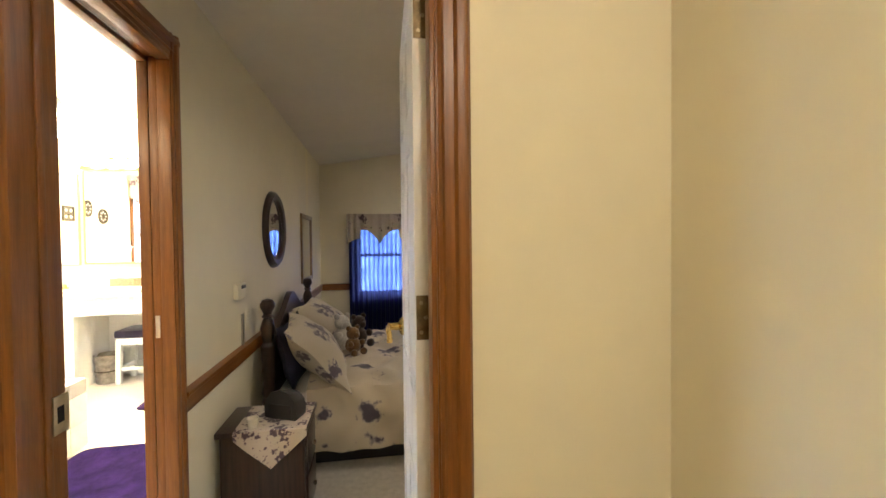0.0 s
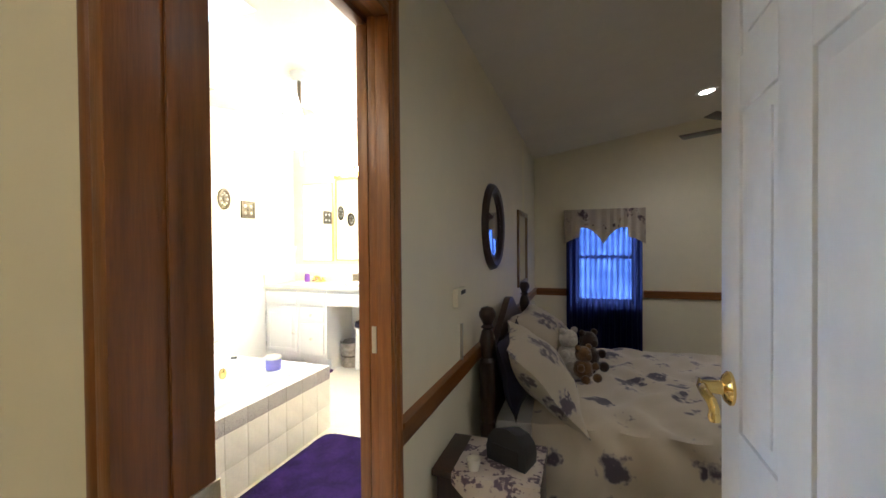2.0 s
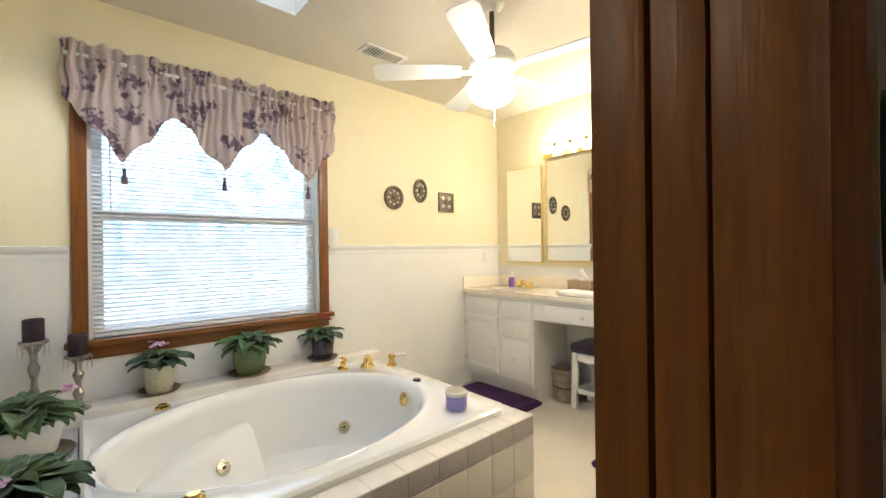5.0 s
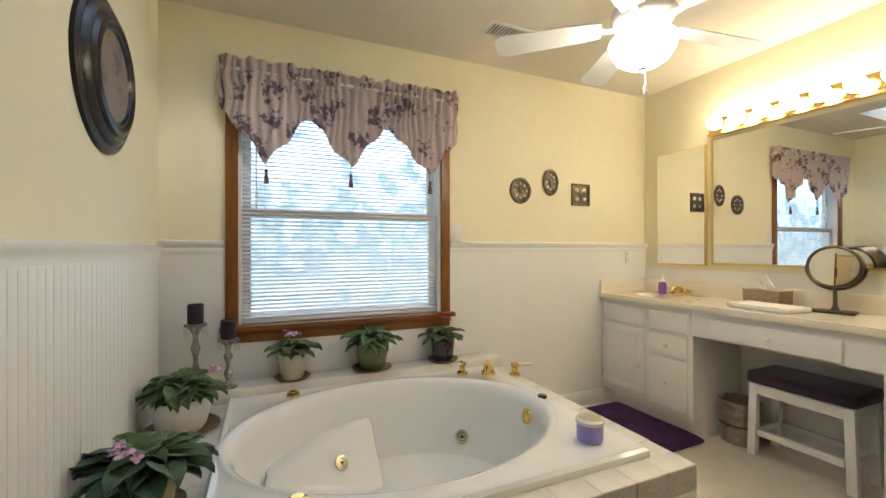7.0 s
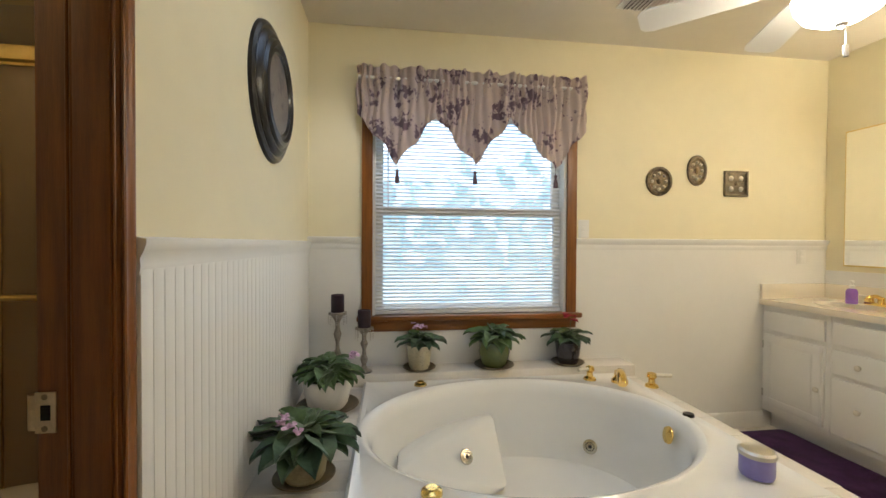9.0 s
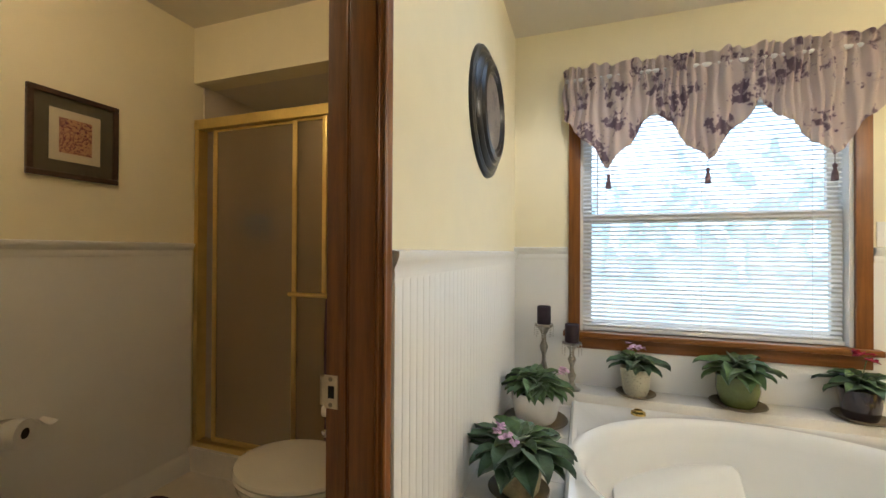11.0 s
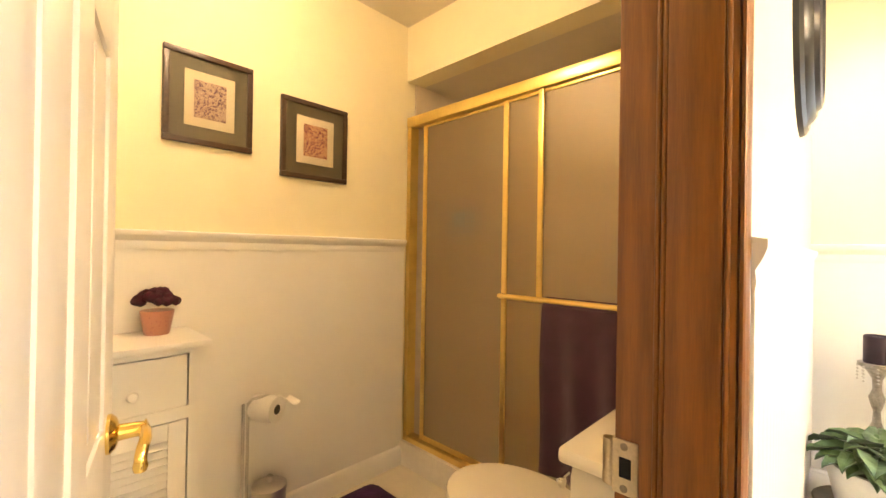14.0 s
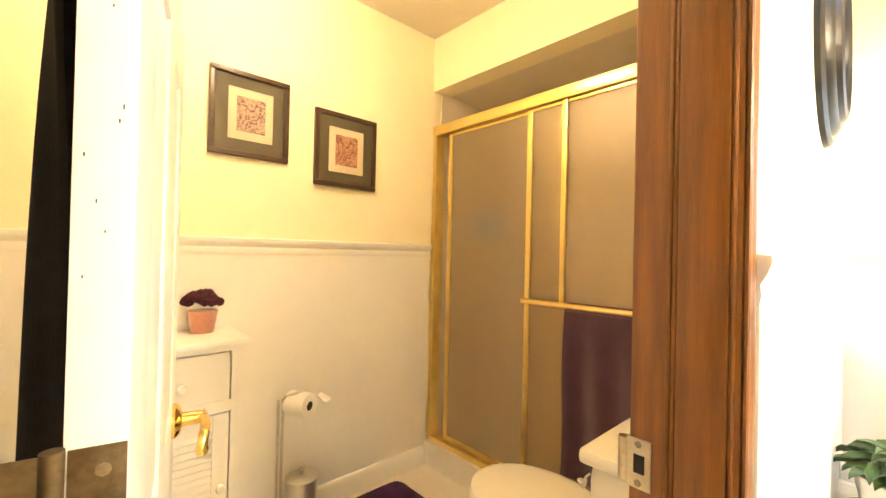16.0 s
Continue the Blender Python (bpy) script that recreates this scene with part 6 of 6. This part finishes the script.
pillow(pose(-0.28, 2.93, 0.655, 90, 0, 90) @ pose(0, 0, 0, -42, 10, 0), 0.78, 0.54, 0.24, SHAM, "floral pillow sham leaning on the headboard, drooping at a corner")
pillow(pose(-0.30, 3.68, 0.67, 90, 0, 90) @ pose(0, 0, 0, -48, -4, 0), 0.76, 0.54, 0.24, SHAM, "floral pillow sham leaning on the headboard")
pillow(pose(-0.42, 2.98, 0.655, 90, 0, 90) @ pose(0, 0, 0, -12, 0, 0), 0.66, 0.40, 0.16, NAVY, "navy pillow behind the shams")
pillow(pose(-0.43, 3.72, 0.655, 90, 0, 90) @ pose(0, 0, 0, -12, 0, 0), 0.66, 0.40, 0.16, NAVY, "navy pillow behind the shams")


def plush(loc, material, size, label):
    bm = bmesh.new()
    ball = [(0, -1), (0.5, -0.87), (0.87, -0.5), (1, 0), (0.87, 0.5), (0.5, 0.87), (0, 1)]
    for x, y, z, r in ((0, 0, 0.09, 0.085), (0, 0, 0.215, 0.07), (0.0, 0.055, 0.275, 0.027), (0, -0.055, 0.275, 0.027), (0.06, 0, 0.205, 0.032), (0.06, 0.075, 0.12, 0.034), (0.06, -0.075, 0.12, 0.034), (0.10, 0.06, 0.035, 0.038), (0.10, -0.06, 0.035, 0.038)):
        lathe(bm, ball, 12, Matrix.Translation((x * size, y * size, z * size)) @ Matrix.Scale(r * size, 4))
    return solo("plush_toy", bm, material, pose(*loc, 0, 0, -50), label, "toy", "plush toys on the bed")


plush((-0.06, 3.22, 0.525), FURG, 0.7, "small golden plush toy seated on the comforter")
plush((-0.03, 3.45, 0.525), FURB, 0.85, "brown plush toy seated on the comforter")
plush((-0.15, 3.38, 0.545), FURW, 0.85, "black and white plush toy against the pillow")

ns = thing("nightstand", (-0.39, 2.20, 0), "dark wooden nightstand beside the bed", "nightstand")
NT = 0.52
part("body", local(B(-0.575, -0.215, 2.07, 2.33, 0.06, NT - 0.025, 0.004), ns), DARKWOOD, ns)
part("top", local(B(-0.59, -0.198, 2.05, 2.35, NT - 0.025, NT, 0.006), ns), DARKWOOD, ns)
for x in (-0.57, -0.26):
    for y in (2.075, 2.285):
        part("foot", local(B(x, x + 0.04, y, y + 0.04, 0, 0.06, 0.003), ns), DARKWOOD, ns)
for z in (0.09, 0.29):
    d_ = part("drawer", local(B(-0.215, -0.203, 2.09, 2.31, z, z + 0.185, 0.003), ns), DARKWOOD, ns)
    part("knob", local(L([(0, 0), (0.012, 0.01), (0.009, 0.02), (0, 0.022)], 12, pose(-0.203, 2.20, z + 0.09, 0, 90, 0)), ns), AGED, d_)


def runner_fn(u, v):
    a, d = (u - 0.5) * 0.31, v * 0.46
    x = -0.355 + a
    if d < 0.285:
        return (x, 2.335 - d, NT + 0.0025)
    k = d - 0.285
    z = NT + 0.0025 - k * (1 - abs(2 * u - 1) * 0.8)
    return (x, 2.043 - 0.004 * math.sin(u * 9), z)


solo("table_runner", sheet(runner_fn, 24, 32, 0.002), RUNNER, Matrix.Identity(4), "floral table runner hanging in a point over the nightstand", "cloth")
sp_ = thing("clock_radio", pose(-0.315, 2.19, NT + 0.004, 0, 0, -25), "charcoal rounded clock radio on the nightstand", "radio")
bm = bmesh.new()
arc = [(-0.085, 0.0), (-0.088, 0.05), (-0.078, 0.09), (-0.05, 0.125), (0.0, 0.14), (0.05, 0.125), (0.078, 0.09), (0.088, 0.05), (0.085, 0.0)]
face = bm.faces.new([bm.verts.new((x, -0.05, z)) for x, z in arc])
up_ = bmesh.ops.extrude_face_region(bm, geom=[face])
moved = [v for v in up_["geom"] if isinstance(v, bmesh.types.BMVert)]
bmesh.ops.translate(bm, verts=moved, vec=(0, 0.10, 0))
for v in moved:
    v.co.x *= 0.85
    v.co.z *= 0.8
bmesh.ops.bevel(bm, geom=bm.edges[:], offset=0.006, segments=2, affect="EDGES", profile=0.6)
part("case", bm, GREYP, sp_)
part("grille", B(-0.06, 0.06, -0.0545, -0.050, 0.015, 0.07, 0.002), BLACK, sp_, "black speaker grille")
part("foot", B(-0.07, 0.07, -0.045, 0.045, 0, 0.004, 0.001), BLACK, sp_)
cupt = thing("small_cup", (-0.44, 2.09, NT + 0.004), "small white cup on the nightstand", "cup")
part("body", L([(0, 0), (0.02, 0), (0.026, 0.04), (0.024, 0.04), (0.018, 0.004), (0, 0.004)], 18), PORC, cupt)

om = thing("oval_mirror", pose(XB, 3.194, 1.442, 0, 90, 0), "oval wall mirror in a carved dark frame", "mirror")
part("frame", L([(0.20, 0.012), (0.21, 0.03), (0.235, 0.036), (0.255, 0.022), (0.262, 0.0), (0.20, 0.0)], 56, sx=1.03, sy=1.08), DARKWOOD, om, "carved dark frame")
part("glass", L([(0, 0.010), (0.205, 0.010), (0.205, 0.002), (0, 0.002)], 48, sx=1.03, sy=1.08), MIRROR, om, "mirror glass")
wf = thing("tall_frame", (XB, 4.54, 1.3), "narrow gilt-edged framed mirror on the bedroom wall", "mirror")
bm = bmesh.new()
for q in ((4.23, 4.27, 0.95, 1.63), (4.80, 4.84, 0.95, 1.63), (4.27, 4.80, 0.95, 0.99), (4.27, 4.80, 1.59, 1.63)):
    box(bm, XB + 0.001, XB + 0.02, *q, 0.004)
part("frame", local(bm, wf), wood("pale_frame", (0.16, 0.10, 0.05), (0.30, 0.2, 0.1)), wf)
part("glass", local(B(XB + 0.001, XB + 0.008, 4.27, 4.80, 0.99, 1.59), wf), MIRROR, wf, "mirror glass")
th = thing("thermostat", (XB, 2.43, 1.12), "small beige wall thermostat", "thermostat")
part("case", local(B(XB, XB + 0.025, 2.36, 2.50, 1.06, 1.14, 0.006), th), BEDCREAM, th)
part("display", local(B(XB + 0.025, XB + 0.027, 2.41, 2.48, 1.112, 1.130, 0.001), th), GREYP, th, "dark display")
part("bracket", local(B(XB, XB + 0.012, 2.47, 2.485, 0.80, 0.97, 0.002), th), STEEL, th)

# bedroom window with valance and sheer curtains
bw = thing("window_2", (0.185, 5.64, 0.65), "bedroom window behind dark sheer curtains", "window")
bw["kind"] = "structure"
bm = bmesh.new()
for q in ((-0.145, -0.095, 0.65, 1.67), (0.465, 0.515, 0.65, 1.67), (-0.095, 0.465, 0.65, 0.69), (-0.095, 0.465, 1.62, 1.67), (-0.095, 0.465, 1.15, 1.19)):
    box(bm, q[0], q[1], 5.70, 5.74, q[2], q[3], 0.003)
part("window_frame", local(bm, bw), WHITE, bw)
part("pane", local(B(-0.095, 0.465, 5.716, 5.722, 0.69, 1.62), bw), PANE, bw).visible_shadow = False
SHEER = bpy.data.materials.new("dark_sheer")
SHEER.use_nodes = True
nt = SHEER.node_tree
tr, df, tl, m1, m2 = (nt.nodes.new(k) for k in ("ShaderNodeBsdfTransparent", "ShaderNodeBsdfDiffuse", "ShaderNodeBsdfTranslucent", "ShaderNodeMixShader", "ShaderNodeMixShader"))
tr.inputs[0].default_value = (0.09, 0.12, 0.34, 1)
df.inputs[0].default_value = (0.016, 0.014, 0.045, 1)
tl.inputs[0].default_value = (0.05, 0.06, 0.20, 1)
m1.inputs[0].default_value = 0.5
# light and dark fold streaks are put into the transparency by a wave
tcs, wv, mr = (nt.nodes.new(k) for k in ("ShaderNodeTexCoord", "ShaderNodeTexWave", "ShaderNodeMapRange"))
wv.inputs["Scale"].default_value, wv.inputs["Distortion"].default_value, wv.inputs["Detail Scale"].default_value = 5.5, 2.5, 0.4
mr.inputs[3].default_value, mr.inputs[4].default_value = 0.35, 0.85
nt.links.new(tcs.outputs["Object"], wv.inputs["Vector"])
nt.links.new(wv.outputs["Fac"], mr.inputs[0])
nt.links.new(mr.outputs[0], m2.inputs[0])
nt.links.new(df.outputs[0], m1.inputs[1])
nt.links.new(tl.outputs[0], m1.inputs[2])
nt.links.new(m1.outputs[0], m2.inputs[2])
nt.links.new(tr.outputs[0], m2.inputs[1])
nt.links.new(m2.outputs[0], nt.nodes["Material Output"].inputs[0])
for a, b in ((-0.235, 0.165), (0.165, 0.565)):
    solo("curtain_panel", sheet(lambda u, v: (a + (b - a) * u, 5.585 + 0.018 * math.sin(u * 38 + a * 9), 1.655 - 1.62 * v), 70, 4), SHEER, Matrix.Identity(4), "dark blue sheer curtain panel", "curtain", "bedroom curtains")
bv = thing("bedroom_valance", (0.165, 5.56, 1.705), "floral bedroom valance with two points", "valance")


def bval(u, v):
    x = -0.26 + 0.85 * u
    zb = 1.315 + 0.19 * abs(math.cos(math.pi * (u * 2 - 0.5) * 1.0)) ** 0.8 * (1 if 0.2 < u < 0.8 else 0.45)
    return (x, 5.555 + 0.012 * math.sin(u * 60 + 2 * math.sin(u * 9)), 1.712 + (zb - 1.712) * v)


part("cloth", local(sheet(bval, 90, 12, 0.002), bv), BVAL, bv)
part("rod", local(T([(-0.255, 5.575, 1.68), (0.585, 5.575, 1.68)], 0.01, 8), bv), WHITE, bv)
for x in (-0.245, 0.575):
    part("bracket", local(B(x - 0.006, x + 0.006, 5.575, 5.64, 1.67, 1.69, 0.002), bv), WHITE, bv)


def slope(x):
    return 2.34 + 0.17 * (x - XB)


# only the first can is in view; three unseen ones are added as fill
for x, y in ((0.93, 4.63), (2.6, 4.63), (0.93, 2.2), (2.6, 2.2)):
    can = thing("recessed_light", pose(x, y, slope(x), 0, -9.6, 0), "round recessed ceiling light, lit", "ceiling light", "bedroom recessed lights")
    part("trim_ring", L([(0.055, -0.002), (0.085, -0.002), (0.08, -0.010), (0.06, -0.012), (0.055, -0.002)], 28), WHITE, can)
    part("lens", L([(0, -0.004), (0.056, -0.004), (0.056, -0.002), (0, -0.002)], 24), ECAN, can, "glowing lens")
    spot = new("can_light", bpy.data.lights.new("can_light", "SPOT"))
    spot.location = (x, y, slope(x) - 0.02)
    spot.data.energy, spot.data.color, spot.data.shadow_soft_size = CAN_W * 2.0, (1.0, 0.89, 0.70), 0.05
    spot.data.spot_size, spot.data.spot_blend = radians(140), 0.8
bf = thing("bedroom_fan", (1.26, 4.47, slope(1.26)), "dark bronze bedroom ceiling fan at rest", "ceiling fan")
part("rod", L([(0.012, 0.0), (0.012, -0.38)], 10), AGED, bf)
part("canopy", L([(0, 0.005), (0.06, 0.005), (0.05, -0.04), (0, -0.045)], 20), AGED, bf)
part("motor", L([(0, -0.34), (0.07, -0.35), (0.09, -0.39), (0.07, -0.43), (0, -0.44)], 24), AGED, bf)
for i in range(5):
    o = part("blade", box(bmesh.new(), 0.09, 0.58, -0.05, 0.05, -0.003, 0.003, 0.002), DARKWOOD, bf)
    o.matrix_basis = pose(0, 0, -0.40, 0, 0, 72 * i + 4) @ pose(0, 0, 0, 10)

# hall and toilet room ceiling lamps
for nm, x, y, z in (("hall_ceiling_lamp", 0.30, -0.60, CZ - 0.05), ("toilet_ceiling_lamp", -1.50, 0.14, CZ)):
    cl = thing(nm, (x, y, z), "round ceiling lamp with a brass rim, lit", "ceiling light")
    part("rim", L([(0, -0.001), (0.11, -0.001), (0.11, -0.02), (0.10, -0.025), (0, -0.022)], 28), BRASS, cl)
    part("dome", L([(0.10, -0.024), (0.095, -0.05), (0.06, -0.08), (0, -0.09)], 28), EDOME, cl, "glowing glass dome")

# beaded boards of the clock wall
board = mesh_of("board", B(-0.0195, 0.0195, 0.0, 0.007, FZ, RAIL - 0.045, 0.002), WHITE)
for i in range(39):
    o = part("board", board, None, wains)
    o.location = (-1.622 - 0.0405 * i, YC + 0.003, 0)
